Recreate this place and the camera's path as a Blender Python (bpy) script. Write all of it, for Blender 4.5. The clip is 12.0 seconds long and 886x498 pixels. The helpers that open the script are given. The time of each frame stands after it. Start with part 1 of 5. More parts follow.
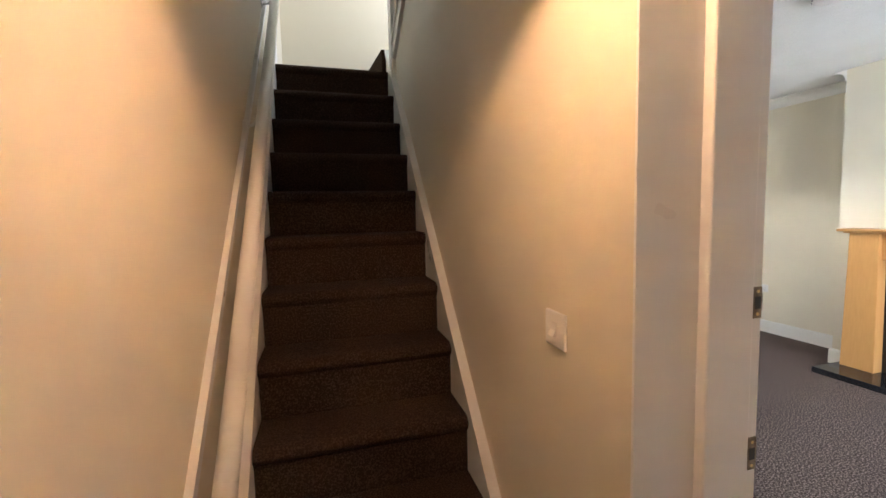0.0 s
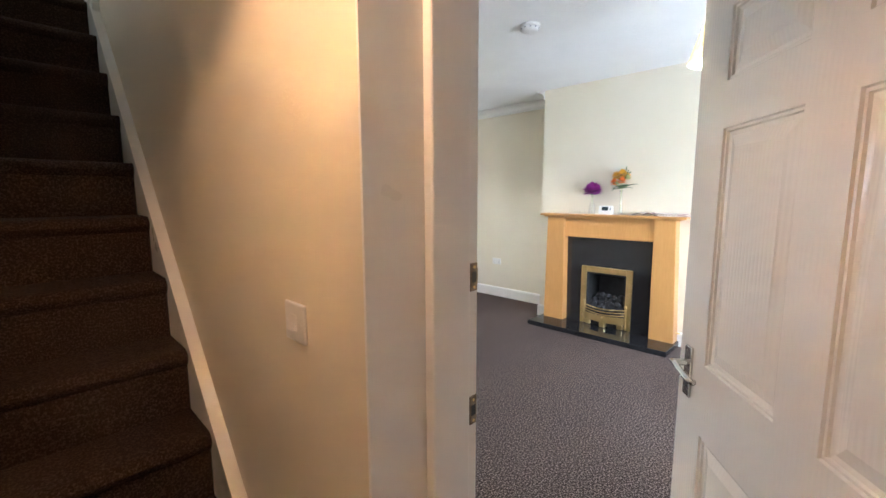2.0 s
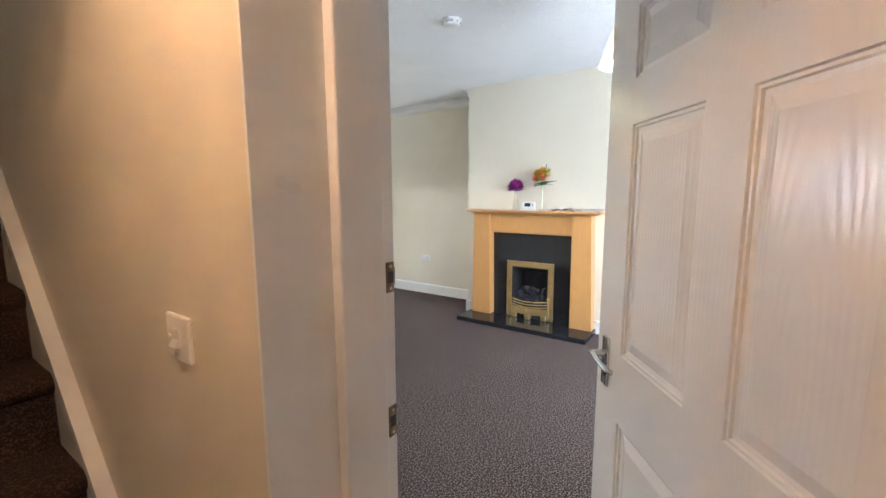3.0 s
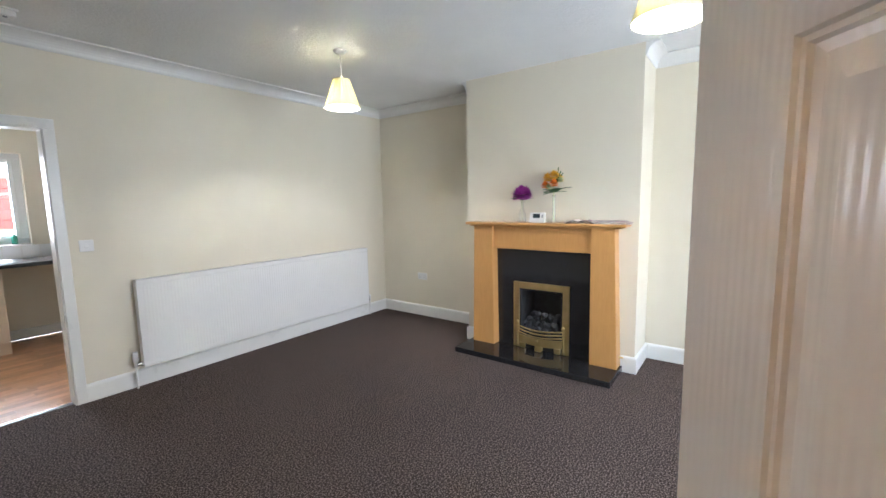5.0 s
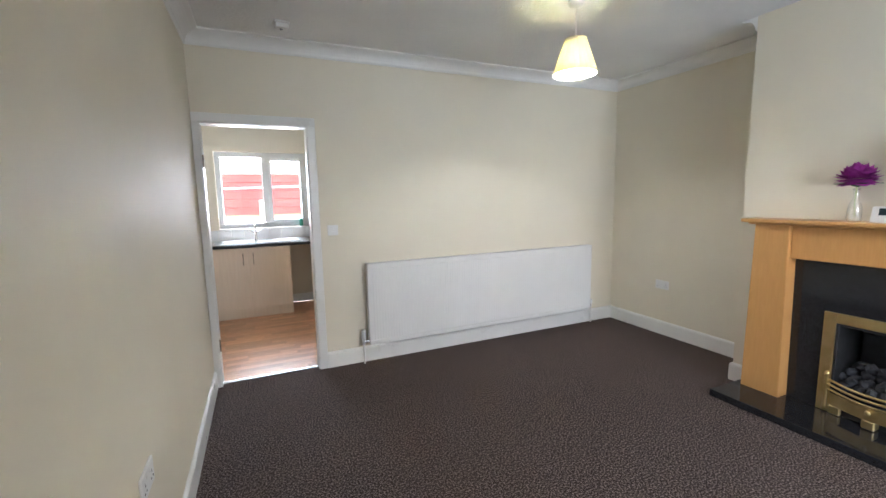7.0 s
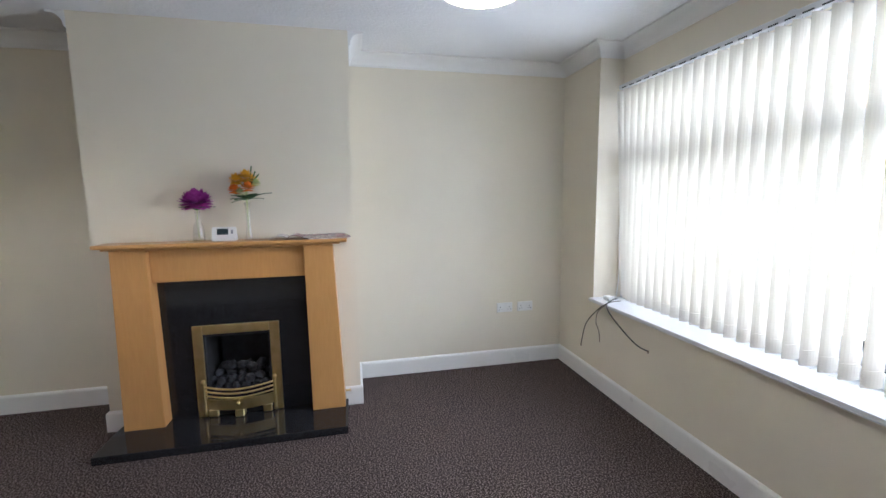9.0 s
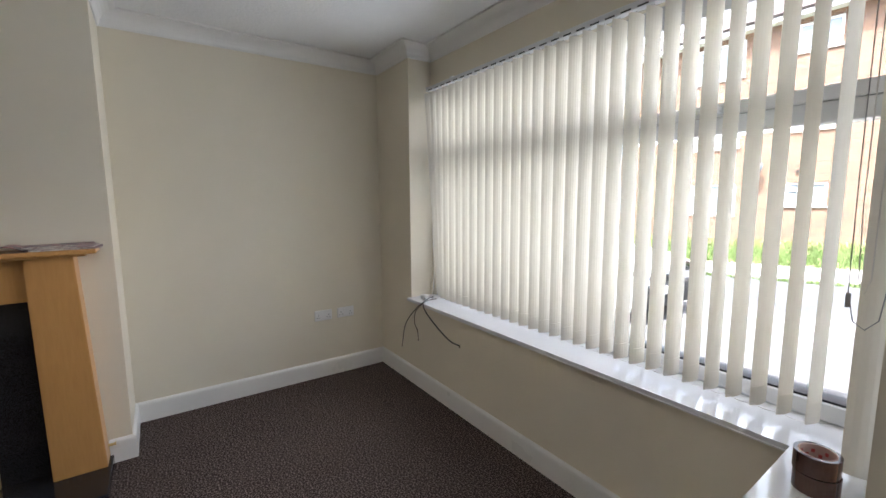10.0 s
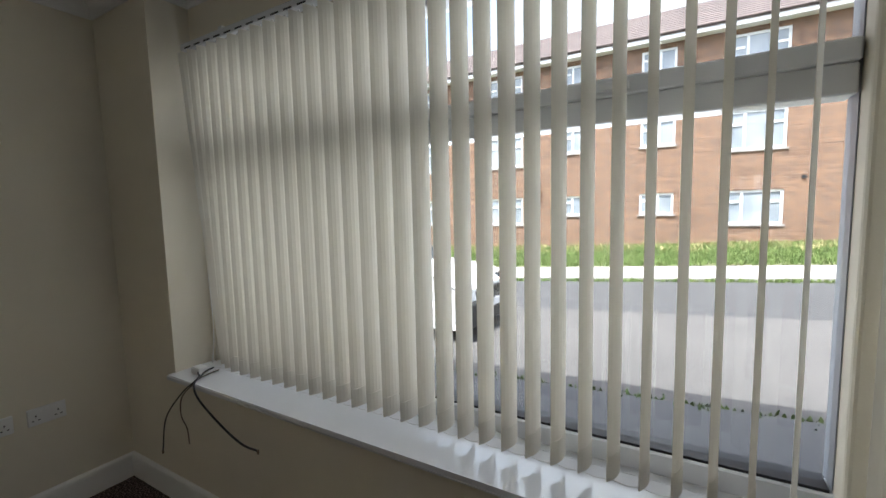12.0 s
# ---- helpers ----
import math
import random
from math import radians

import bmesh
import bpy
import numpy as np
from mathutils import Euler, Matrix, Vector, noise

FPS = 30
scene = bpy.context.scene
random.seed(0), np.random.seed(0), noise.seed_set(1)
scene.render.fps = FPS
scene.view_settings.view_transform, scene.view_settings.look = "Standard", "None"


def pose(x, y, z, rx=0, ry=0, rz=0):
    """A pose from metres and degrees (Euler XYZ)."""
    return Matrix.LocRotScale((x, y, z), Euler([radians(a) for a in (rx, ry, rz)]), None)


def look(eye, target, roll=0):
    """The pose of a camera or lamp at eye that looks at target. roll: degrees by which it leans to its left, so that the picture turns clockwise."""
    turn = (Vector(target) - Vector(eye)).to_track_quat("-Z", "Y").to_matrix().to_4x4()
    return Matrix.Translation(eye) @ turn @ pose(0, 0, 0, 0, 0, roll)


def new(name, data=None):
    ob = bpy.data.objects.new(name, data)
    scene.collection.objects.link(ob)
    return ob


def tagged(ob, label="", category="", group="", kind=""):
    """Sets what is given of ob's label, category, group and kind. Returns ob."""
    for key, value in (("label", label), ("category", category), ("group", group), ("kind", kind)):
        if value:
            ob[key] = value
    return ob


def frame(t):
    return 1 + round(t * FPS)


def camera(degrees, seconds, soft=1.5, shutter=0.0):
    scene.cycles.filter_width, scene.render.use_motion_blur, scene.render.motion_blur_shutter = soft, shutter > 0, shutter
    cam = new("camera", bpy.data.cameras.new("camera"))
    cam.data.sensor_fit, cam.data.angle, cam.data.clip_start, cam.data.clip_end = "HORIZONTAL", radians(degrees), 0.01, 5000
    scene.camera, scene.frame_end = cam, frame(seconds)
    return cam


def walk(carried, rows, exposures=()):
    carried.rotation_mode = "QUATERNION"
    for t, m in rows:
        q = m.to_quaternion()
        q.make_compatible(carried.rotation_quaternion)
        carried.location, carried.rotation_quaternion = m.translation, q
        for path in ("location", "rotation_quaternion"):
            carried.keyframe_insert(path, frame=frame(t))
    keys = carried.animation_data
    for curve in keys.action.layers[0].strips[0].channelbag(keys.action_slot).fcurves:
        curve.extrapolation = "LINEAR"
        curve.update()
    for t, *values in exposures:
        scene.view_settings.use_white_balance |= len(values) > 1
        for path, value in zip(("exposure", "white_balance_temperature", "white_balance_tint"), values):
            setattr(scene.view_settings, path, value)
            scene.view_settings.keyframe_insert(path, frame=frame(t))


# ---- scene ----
cam = camera(94.0, 12.0)
PATH = [
    (0, (-0.811, 0.865, 1.442), (-0.263, 2.782, 1.276), -1.4),
    (0.5, (-0.786, 0.873, 1.44), (-0.077, 2.734, 1.253), -1.3),
    (1, (-0.751, 0.877, 1.45), (0.226, 2.608, 1.224), -0.7),
    (1.5, (-0.707, 0.889, 1.434), (0.513, 2.456, 1.198), -0.5),
    (2, (-0.692, 0.889, 1.432), (0.732, 2.27, 1.178), -0.2),
    (2.5, (-0.704, 0.889, 1.433), (0.847, 2.124, 1.167), -0.3),
    (3, (-0.621, 0.91, 1.424), (1.014, 2.03, 1.156), -0.2),
    (3.2, (-0.546, 0.922, 1.431), (1.112, 2.009, 1.165), -0.5),
    (4.8, (-0.009, 1.133, 1.453), (1.641, 2.24, 1.223), -1.1),
    (5, (0.052, 1.155, 1.454), (1.654, 2.329, 1.219), -1.1),
    (5.5, (0.183, 1.218, 1.438), (1.584, 2.625, 1.194), -1.4),
    (6, (0.278, 1.356, 1.442), (1.411, 2.984, 1.187), -1.5),
    (6.5, (0.308, 1.478, 1.448), (1.135, 3.28, 1.183), -1.5),
    (6.7, (0.341, 1.51, 1.44), (1.054, 3.36, 1.18), -1.4),
    (8.3, (0.618, 1.908, 1.429), (2.529, 2.462, 1.226), -0.4),
    (8.5, (0.643, 1.895, 1.455), (2.617, 2.14, 1.241), -0.9),
    (9, (0.641, 1.845, 1.489), (2.581, 1.421, 1.249), -0.7),
    (9.5, (0.612, 1.732, 1.5), (2.402, 0.882, 1.237), -0.5),
    (10, (0.733, 1.626, 1.48), (2.364, 0.495, 1.236), -0.4),
    (10.5, (0.861, 1.448, 1.459), (2.231, 0.007, 1.24), -0.3),
    (11, (1.043, 1.348, 1.473), (2.049, -0.369, 1.269), -1.2),
    (11.5, (1.172, 1.243, 1.484), (1.983, -0.575, 1.293), -1.7),
    (12, (1.336, 1.058, 1.482), (2.336, -0.664, 1.295), -1.3),
]
EXPOSURES = [(0.0, 5.7, 5650, 10), (1.5, 5.7, 5500, 10), (3.2, 5.55, 5350, 10), (4.8, 5.15, 5500, 10), (6.5, 5.0, 5650, 10), (8.5, 4.85, 5400, 14), (9.2, 4.35, 5450, 14), (9.8, 3.9, 5850, 14), (10.5, 3.45, 5950, 14), (11.0, 3.25, 6050, 10), (11.5, 3.05, 6050, 10), (12.0, 2.6, 6000, 10)]
walk(cam, [(t, look(eye, target, roll)) for t, eye, target, roll in PATH], EXPOSURES)

# ---- sky and sun ----
SUN_HEIGHT, SUN_TURN = 66.0, 8.0      # the sun stands behind the house
world = bpy.data.worlds.new("world")
scene.world = world
world.use_nodes = True
wn = world.node_tree
sky = wn.nodes.new("ShaderNodeTexSky")
sky.sky_type = "NISHITA"
sky.sun_disc = False
sky.sun_elevation = radians(SUN_HEIGHT)
sky.sun_rotation = radians(SUN_TURN)
sky.dust_density = 5.0
clouds = wn.nodes.new("ShaderNodeTexNoise")
clouds.inputs["Scale"].default_value, clouds.inputs["Detail"].default_value = 2.6, 6.0
veil = wn.nodes.new("ShaderNodeMapRange")
veil.inputs[1].default_value, veil.inputs[2].default_value = 0.42, 0.62
veil.inputs[3].default_value, veil.inputs[4].default_value = 0.75, 0.08
pale = wn.nodes.new("ShaderNodeHueSaturation")
wn.links.new(clouds.outputs[0], veil.inputs[0])
wn.links.new(veil.outputs[0], pale.inputs["Saturation"])
wn.links.new(sky.outputs[0], pale.inputs["Color"])
wn.links.new(pale.outputs[0], wn.nodes["Background"].inputs[0])
wn.nodes["Background"].inputs[1].default_value = 0.10
sun_data = bpy.data.lights.new("sun", "SUN")
sun_data.energy, sun_data.angle, sun_data.color = 1.8, radians(0.5), (1.0, 0.95, 0.87)
sun = new("sun", sun_data)
_h, _r = radians(SUN_HEIGHT), radians(SUN_TURN)
sun.matrix_world = look((math.sin(_r) * math.cos(_h) * 20, math.cos(_r) * math.cos(_h) * 20, math.sin(_h) * 20), (0, 0, 0))

ROOM_LAMP, HALL_LAMP, LANDING, FRONT_DOOR = 0.95, 0.40, 1.0, 0.6
BAY_DAYLIGHT, SIDE_DAYLIGHT, KITCHEN_DAYLIGHT = 4.2, 0.35, 1.2

# ---- materials ----
MATS = {}


def nodes_of(name):
    m = bpy.data.materials.new(name)
    m.use_nodes = True
    nt = m.node_tree
    return m, nt, nt.nodes["Principled BSDF"]


def ramp_mix(nt, fac, a, b):
    mix = nt.nodes.new("ShaderNodeMix")
    mix.data_type = "RGBA"
    mix.inputs[6].default_value = (*a, 1)
    mix.inputs[7].default_value = (*b, 1)
    nt.links.new(fac, mix.inputs[0])
    return mix.outputs[2]


def contrast(nt, fac, lo, hi):
    r = nt.nodes.new("ShaderNodeMapRange")
    r.inputs[1].default_value, r.inputs[2].default_value = lo, hi
    nt.links.new(fac, r.inputs[0])
    return r.outputs[0]


def noise_of(nt, scale, detail=3.0, rough=0.55, stretch=None):
    tc = nt.nodes.new("ShaderNodeTexCoord")
    n = nt.nodes.new("ShaderNodeTexNoise")
    n.inputs["Scale"].default_value = scale
    n.inputs["Detail"].default_value = detail
    n.inputs["Roughness"].default_value = rough
    if stretch:
        mp = nt.nodes.new("ShaderNodeMapping")
        mp.inputs["Scale"].default_value = stretch
        nt.links.new(tc.outputs["Object"], mp.inputs[0])
        nt.links.new(mp.outputs[0], n.inputs["Vector"])
    else:
        nt.links.new(tc.outputs["Object"], n.inputs["Vector"])
    return n.outputs[0]


def bump_of(nt, bsdf, fac, strength, distance):
    b = nt.nodes.new("ShaderNodeBump")
    b.inputs["Strength"].default_value = strength
    b.inputs["Distance"].default_value = distance
    nt.links.new(fac, b.inputs["Height"])
    nt.links.new(b.outputs[0], bsdf.inputs["Normal"])


def surface(name, a, b=None, rough=0.6, metal=0.0, scale=4.0, stretch=None, bump=0.0, bump_scale=120.0, bump_dist=0.002,
            spec=0.5, lo=0.35, hi=0.65, fine=None, fine_scale=300.0, fine_lo=0.44, fine_hi=0.72, bump_stretch=None, coat=0.0, random_tint=0.0):
    """Two colours mixed by a broad noise, a third by a fine one, roughness that wanders, and a fine relief."""
    m, nt, p = nodes_of(name)
    col = None
    p.inputs["Base Color"].default_value = (*a, 1)
    if b:
        big = contrast(nt, noise_of(nt, scale, 4.0, stretch=stretch), lo, hi)
        col = ramp_mix(nt, big, a, b)
    if fine:
        f = contrast(nt, noise_of(nt, fine_scale, 2.0), fine_lo, fine_hi)
        mix = nt.nodes.new("ShaderNodeMix")
        mix.data_type = "RGBA"
        nt.links.new(f, mix.inputs[0])
        if col:
            nt.links.new(col, mix.inputs[6])
        else:
            mix.inputs[6].default_value = (*a, 1)
        mix.inputs[7].default_value = (*fine, 1)
        col = mix.outputs[2]
    if random_tint:
        info = nt.nodes.new("ShaderNodeObjectInfo")
        hsv = nt.nodes.new("ShaderNodeHueSaturation")
        v = nt.nodes.new("ShaderNodeMapRange")
        v.inputs[3].default_value, v.inputs[4].default_value = 1 - random_tint, 1 + random_tint
        nt.links.new(info.outputs["Random"], v.inputs[0])
        nt.links.new(v.outputs[0], hsv.inputs["Value"])
        if col:
            nt.links.new(col, hsv.inputs["Color"])
        else:
            hsv.inputs["Color"].default_value = (*a, 1)
        col = hsv.outputs[0]
    if col:
        nt.links.new(col, p.inputs["Base Color"])
    p.inputs["Roughness"].default_value = rough
    if rough > 0.12 and metal < 0.5:
        r = nt.nodes.new("ShaderNodeMapRange")
        r.inputs[3].default_value, r.inputs[4].default_value = rough * 0.93, min(1.0, rough * 1.07)
        nt.links.new(noise_of(nt, scale * 2.3, 3.0), r.inputs[0])
        nt.links.new(r.outputs[0], p.inputs["Roughness"])
    p.inputs["Metallic"].default_value = metal
    p.inputs["Specular IOR Level"].default_value = spec
    p.inputs["Coat Weight"].default_value = coat
    p.inputs["Coat Roughness"].default_value = 0.1
    if bump:
        bump_of(nt, p, noise_of(nt, bump_scale, 3.0, stretch=bump_stretch), bump, bump_dist)
    MATS[name] = m
    return m


def glass(name, tint=(1, 1, 1), rough=0.0, thin=True, hollow=False):
    m, nt, p = nodes_of(name)
    if thin:
        out = nt.nodes["Material Output"]
        mix = nt.nodes.new("ShaderNodeMixShader")
        tr = nt.nodes.new("ShaderNodeBsdfTransparent")
        gl = nt.nodes.new("ShaderNodeBsdfGlossy")
        fr = nt.nodes.new("ShaderNodeFresnel") if not hollow else nt.nodes.new("ShaderNodeMapRange")
        tr.inputs[0].default_value = (*tint, 1)
        gl.inputs["Roughness"].default_value = rough
        if hollow:
            lw = nt.nodes.new("ShaderNodeLayerWeight")
            fr.inputs[1].default_value, fr.inputs[2].default_value = 0.45, 1.0
            fr.inputs[3].default_value, fr.inputs[4].default_value = 0.10, 0.60
            nt.links.new(lw.outputs["Facing"], fr.inputs[0])
        else:
            fr.inputs[0].default_value = 1.45
        nt.links.new(fr.outputs[0], mix.inputs[0])
        nt.links.new(tr.outputs[0], mix.inputs[1])
        nt.links.new(gl.outputs[0], mix.inputs[2])
        nt.links.new(mix.outputs[0], out.inputs[0])
    else:
        p.inputs["Transmission Weight"].default_value = 1.0
        p.inputs["Roughness"].default_value = rough
        p.inputs["Base Color"].default_value = (*tint, 1)
        p.inputs["IOR"].default_value = 1.45
    return m


def cloth(name, col, through_col, share):
    """A thin woven fabric that lets part of the light through."""
    m, nt, p = nodes_of(name)
    out = nt.nodes["Material Output"]
    d = nt.nodes.new("ShaderNodeBsdfDiffuse")
    t = nt.nodes.new("ShaderNodeBsdfTranslucent")
    mix = nt.nodes.new("ShaderNodeMixShader")
    weave = contrast(nt, noise_of(nt, 260.0, 2.0, stretch=(1, 1, 0.25)), 0.3, 0.7)
    nt.links.new(ramp_mix(nt, weave, tuple(c * 0.985 for c in col), col), d.inputs[0])
    nt.links.new(ramp_mix(nt, weave, tuple(c * 0.975 for c in through_col), through_col), t.inputs[0])
    mix.inputs[0].default_value = share
    nt.links.new(d.outputs[0], mix.inputs[1])
    nt.links.new(t.outputs[0], mix.inputs[2])
    nt.links.new(mix.outputs[0], out.inputs[0])
    return m


def glow(name, col, strength):
    m, nt, p = nodes_of(name)
    p.inputs["Base Color"].default_value = (0.8, 0.8, 0.8, 1)
    p.inputs["Emission Color"].default_value = (*col, 1)
    p.inputs["Emission Strength"].default_value = strength
    return m


CREAM = surface("cream_wall_paint", (0.76, 0.70, 0.57), (0.73, 0.67, 0.54), rough=0.55, scale=1.3, bump=0.25, bump_scale=140, bump_dist=0.0012)
CEIL = surface("stippled_ceiling_paint", (0.80, 0.80, 0.79), (0.76, 0.76, 0.75), rough=0.8, scale=2, bump=0.7, bump_scale=55, bump_dist=0.006)
COVE = surface("cornice_paint", (0.80, 0.79, 0.76), (0.77, 0.76, 0.73), rough=0.6, scale=3)
TRIM = surface("white_gloss_paint", (0.80, 0.79, 0.76), (0.785, 0.775, 0.74), rough=0.28, scale=2, bump=0.08, bump_scale=60, bump_dist=0.001)
CARPET = surface("brown_fleck_carpet", (0.028, 0.019, 0.017), (0.040, 0.028, 0.024), rough=0.95, scale=1.1, fine=(0.215, 0.168, 0.147), fine_scale=112, fine_lo=0.47, fine_hi=0.645, bump=0.7, bump_scale=170, bump_dist=0.004, spec=0.1)
STAIR_CARPET = surface("dark_brown_stair_carpet", (0.030, 0.018, 0.011), (0.042, 0.025, 0.015), rough=0.97, scale=3, fine=(0.086, 0.054, 0.035), fine_scale=150, fine_lo=0.45, fine_hi=0.68, bump=1.0, bump_scale=230, bump_dist=0.005, spec=0.08)
DOOR_PAINT = surface("white_gloss_grained_door", (0.78, 0.76, 0.72), (0.75, 0.73, 0.69), rough=0.2, scale=2)


def pressed_grain(mat, centre, strength):
    """Relief of long nested arches, as pressed into moulded door skins."""
    nt = mat.node_tree
    tc, mp, wv = (nt.nodes.new(k) for k in ("ShaderNodeTexCoord", "ShaderNodeMapping", "ShaderNodeTexWave"))
    mp.inputs["Location"].default_value = tuple(-c * k for c, k in zip(centre, (1, 0, 0.13)))
    mp.inputs["Scale"].default_value = (1, 0, 0.13)
    wv.wave_type, wv.rings_direction = "RINGS", "SPHERICAL"
    wv.inputs["Scale"].default_value, wv.inputs["Distortion"].default_value = 24.0, 2.2
    wv.inputs["Detail"].default_value, wv.inputs["Detail Scale"].default_value = 3.0, 1.6
    nt.links.new(tc.outputs["Object"], mp.inputs[0])
    nt.links.new(mp.outputs[0], wv.inputs["Vector"])
    fine = noise_of(nt, 60.0, 3.0, stretch=(5, 5, 0.25))
    add = nt.nodes.new("ShaderNodeMath")
    add.operation = "MULTIPLY_ADD"
    add.inputs[1].default_value = 0.5
    nt.links.new(fine, add.inputs[0])
    nt.links.new(wv.outputs[1], add.inputs[2])
    bump_of(nt, nt.nodes["Principled BSDF"], add.outputs[0], strength, 0.0012)


pressed_grain(DOOR_PAINT, (0.24, 0.0, 1.10), 0.24)
BEECH = surface("honey_beech_veneer", (0.57, 0.305, 0.10), (0.535, 0.28, 0.088), rough=0.35, scale=11, stretch=(7, 7, 0.8), bump=0.08, bump_scale=50, bump_stretch=(8, 8, 0.4), coat=0.2)
GRANITE = surface("polished_black_granite", (0.006, 0.006, 0.007), (0.012, 0.012, 0.013), rough=0.09, scale=60, fine=(0.05, 0.05, 0.055), fine_scale=420)
BRASS = surface("polished_brass", (0.74, 0.57, 0.27), (0.66, 0.50, 0.22), rough=0.36, metal=1.0, scale=14)
SOOT = surface("black_firebox_metal", (0.012, 0.012, 0.013), (0.03, 0.03, 0.03), rough=0.6, scale=12)
LINER = surface("grey_fire_liner", (0.035, 0.037, 0.042), (0.018, 0.018, 0.02), rough=0.7, scale=9)
COAL = surface("grey_ceramic_coal", (0.026, 0.026, 0.03), (0.055, 0.055, 0.06), rough=0.85, scale=22, bump=0.8, bump_scale=60, bump_dist=0.006, random_tint=0.35)
CHROME = surface("satin_chrome", (0.62, 0.61, 0.59), (0.52, 0.51, 0.5), rough=0.22, metal=1.0, scale=20)
WORN_BRASS = surface("worn_strike_metal", (0.34, 0.28, 0.20), (0.12, 0.09, 0.06), rough=0.45, metal=0.8, scale=40)
PLASTIC = surface("white_moulded_plastic", (0.80, 0.79, 0.77), (0.78, 0.77, 0.75), rough=0.3, scale=6)
GREY_PLASTIC = surface("grey_plastic", (0.30, 0.31, 0.33), (0.27, 0.28, 0.3), rough=0.4, scale=6)
DARK = surface("dark_rubber", (0.012, 0.012, 0.013), (0.02, 0.02, 0.02), rough=0.5, scale=20)
RADIATOR = surface("white_enamel_radiator", (0.80, 0.79, 0.77), (0.78, 0.77, 0.75), rough=0.3, scale=3)
UPVC = surface("white_upvc", (0.80, 0.81, 0.82), (0.77, 0.78, 0.79), rough=0.25, scale=5)
SILL = surface("glossy_white_sill", (0.80, 0.80, 0.81), (0.77, 0.77, 0.78), rough=0.12, scale=3)
PANE = glass("window_glass", (0.97, 0.985, 0.98))
VANE = cloth("cream_blind_fabric", (0.83, 0.80, 0.735), (0.86, 0.83, 0.75), 0.40)
SHADE = cloth("cream_lampshade_fabric", (0.78, 0.74, 0.52), (0.78, 0.70, 0.42), 0.2)
BULB = glow("lit_bulb", (1.0, 0.90, 0.72), 0.6)
LAMINATE = surface("oak_laminate", (0.62, 0.34, 0.18), (0.50, 0.25, 0.12), rough=0.28, scale=6, stretch=(2.2, 14, 1), random_tint=0.2)
UNIT = surface("beech_white_unit_front", (0.72, 0.62, 0.50), (0.68, 0.58, 0.46), rough=0.35, scale=5, stretch=(8, 8, 0.6))
WORKTOP = surface("black_worktop", (0.012, 0.012, 0.014), (0.03, 0.03, 0.032), rough=0.25, scale=70)
STEEL = surface("stainless_steel", (0.6, 0.6, 0.6), (0.5, 0.5, 0.5), rough=0.25, metal=1.0, scale=14)
BRICK = surface("orange_brown_brick", (0.36, 0.17, 0.085), (0.28, 0.12, 0.06), rough=0.9, scale=3, fine=(0.44, 0.24, 0.14), fine_scale=16, random_tint=0.25)
MORTAR = surface("mortar", (0.32, 0.24, 0.18), (0.26, 0.19, 0.14), rough=0.95, scale=6)
ROOF_TILE = surface("brown_roof_tile", (0.105, 0.080, 0.074), (0.072, 0.056, 0.052), rough=0.85, scale=2, random_tint=0.2)
ASPHALT = surface("worn_pale_asphalt", (0.092, 0.086, 0.083), (0.072, 0.068, 0.066), rough=0.9, scale=0.7, fine=(0.135, 0.128, 0.122), fine_scale=60, bump=0.6, bump_scale=90, bump_dist=0.006)
ASPHALT_NEW = surface("dark_asphalt", (0.052, 0.051, 0.053), (0.044, 0.043, 0.045), rough=0.9, scale=0.9, fine=(0.09, 0.09, 0.09), fine_scale=60, bump=0.6, bump_scale=90, bump_dist=0.005)
# Grey taken darker than the slabs are, to deepen the house's shade.
PAVING = surface("grey_paving_shade_darkened", (0.080, 0.080, 0.083), (0.058, 0.058, 0.062), rough=0.85, scale=2.2, fine=(0.11, 0.11, 0.11), fine_scale=50, bump=0.4, bump_scale=40)
KERB = surface("pale_concrete_kerb", (0.36, 0.34, 0.32), (0.30, 0.285, 0.265), rough=0.9, scale=3, bump=0.3, bump_scale=60)
GRASS = surface("verge_grass", (0.075, 0.125, 0.026), (0.115, 0.155, 0.042), rough=0.9, scale=2.0, random_tint=0.2)
SOIL = surface("grassy_soil", (0.09, 0.12, 0.035), (0.14, 0.13, 0.06), rough=0.95, scale=1.2)
RENDER_WALL = surface("house_render", (0.5, 0.48, 0.44), (0.44, 0.42, 0.39), rough=0.9, scale=2)
RED_PAINT = surface("faded_red_cladding", (0.36, 0.075, 0.07), (0.28, 0.06, 0.06), rough=0.7, scale=2)
FENCE = surface("weathered_fence_wood", (0.40, 0.19, 0.12), (0.30, 0.13, 0.08), rough=0.8, scale=5, stretch=(2, 2, 9), random_tint=0.15)
CONCRETE = surface("concrete", (0.45, 0.44, 0.42), (0.36, 0.35, 0.33), rough=0.9, scale=5)

# ---- mesh helpers ----


def mesh_ob(name, bm, mat, smooth=False):
    bmesh.ops.recalc_face_normals(bm, faces=bm.faces)
    me = bpy.data.meshes.new(name)
    bm.to_mesh(me)
    bm.free()
    me.materials.append(mat)
    if smooth:
        for poly in me.polygons:
            poly.use_smooth = True
    return new(name, me)


def part(name, bm, mat, parent, label="", smooth=False):
    ob = mesh_ob(name, bm, mat, smooth)
    ob.parent = parent
    if label:
        tagged(ob, label)
    return ob


def thing(name, label, category, group="", at=(0, 0, 0), turn=0.0):
    ob = new(name)
    ob.empty_display_size = 0.05
    ob.matrix_world = pose(*at, 0, 0, turn)
    return tagged(ob, label, category, group)


def setting(name, bm, mat, label="", category="", smooth=False):
    return tagged(mesh_ob(name, bm, mat, smooth), label, category, kind="structure")


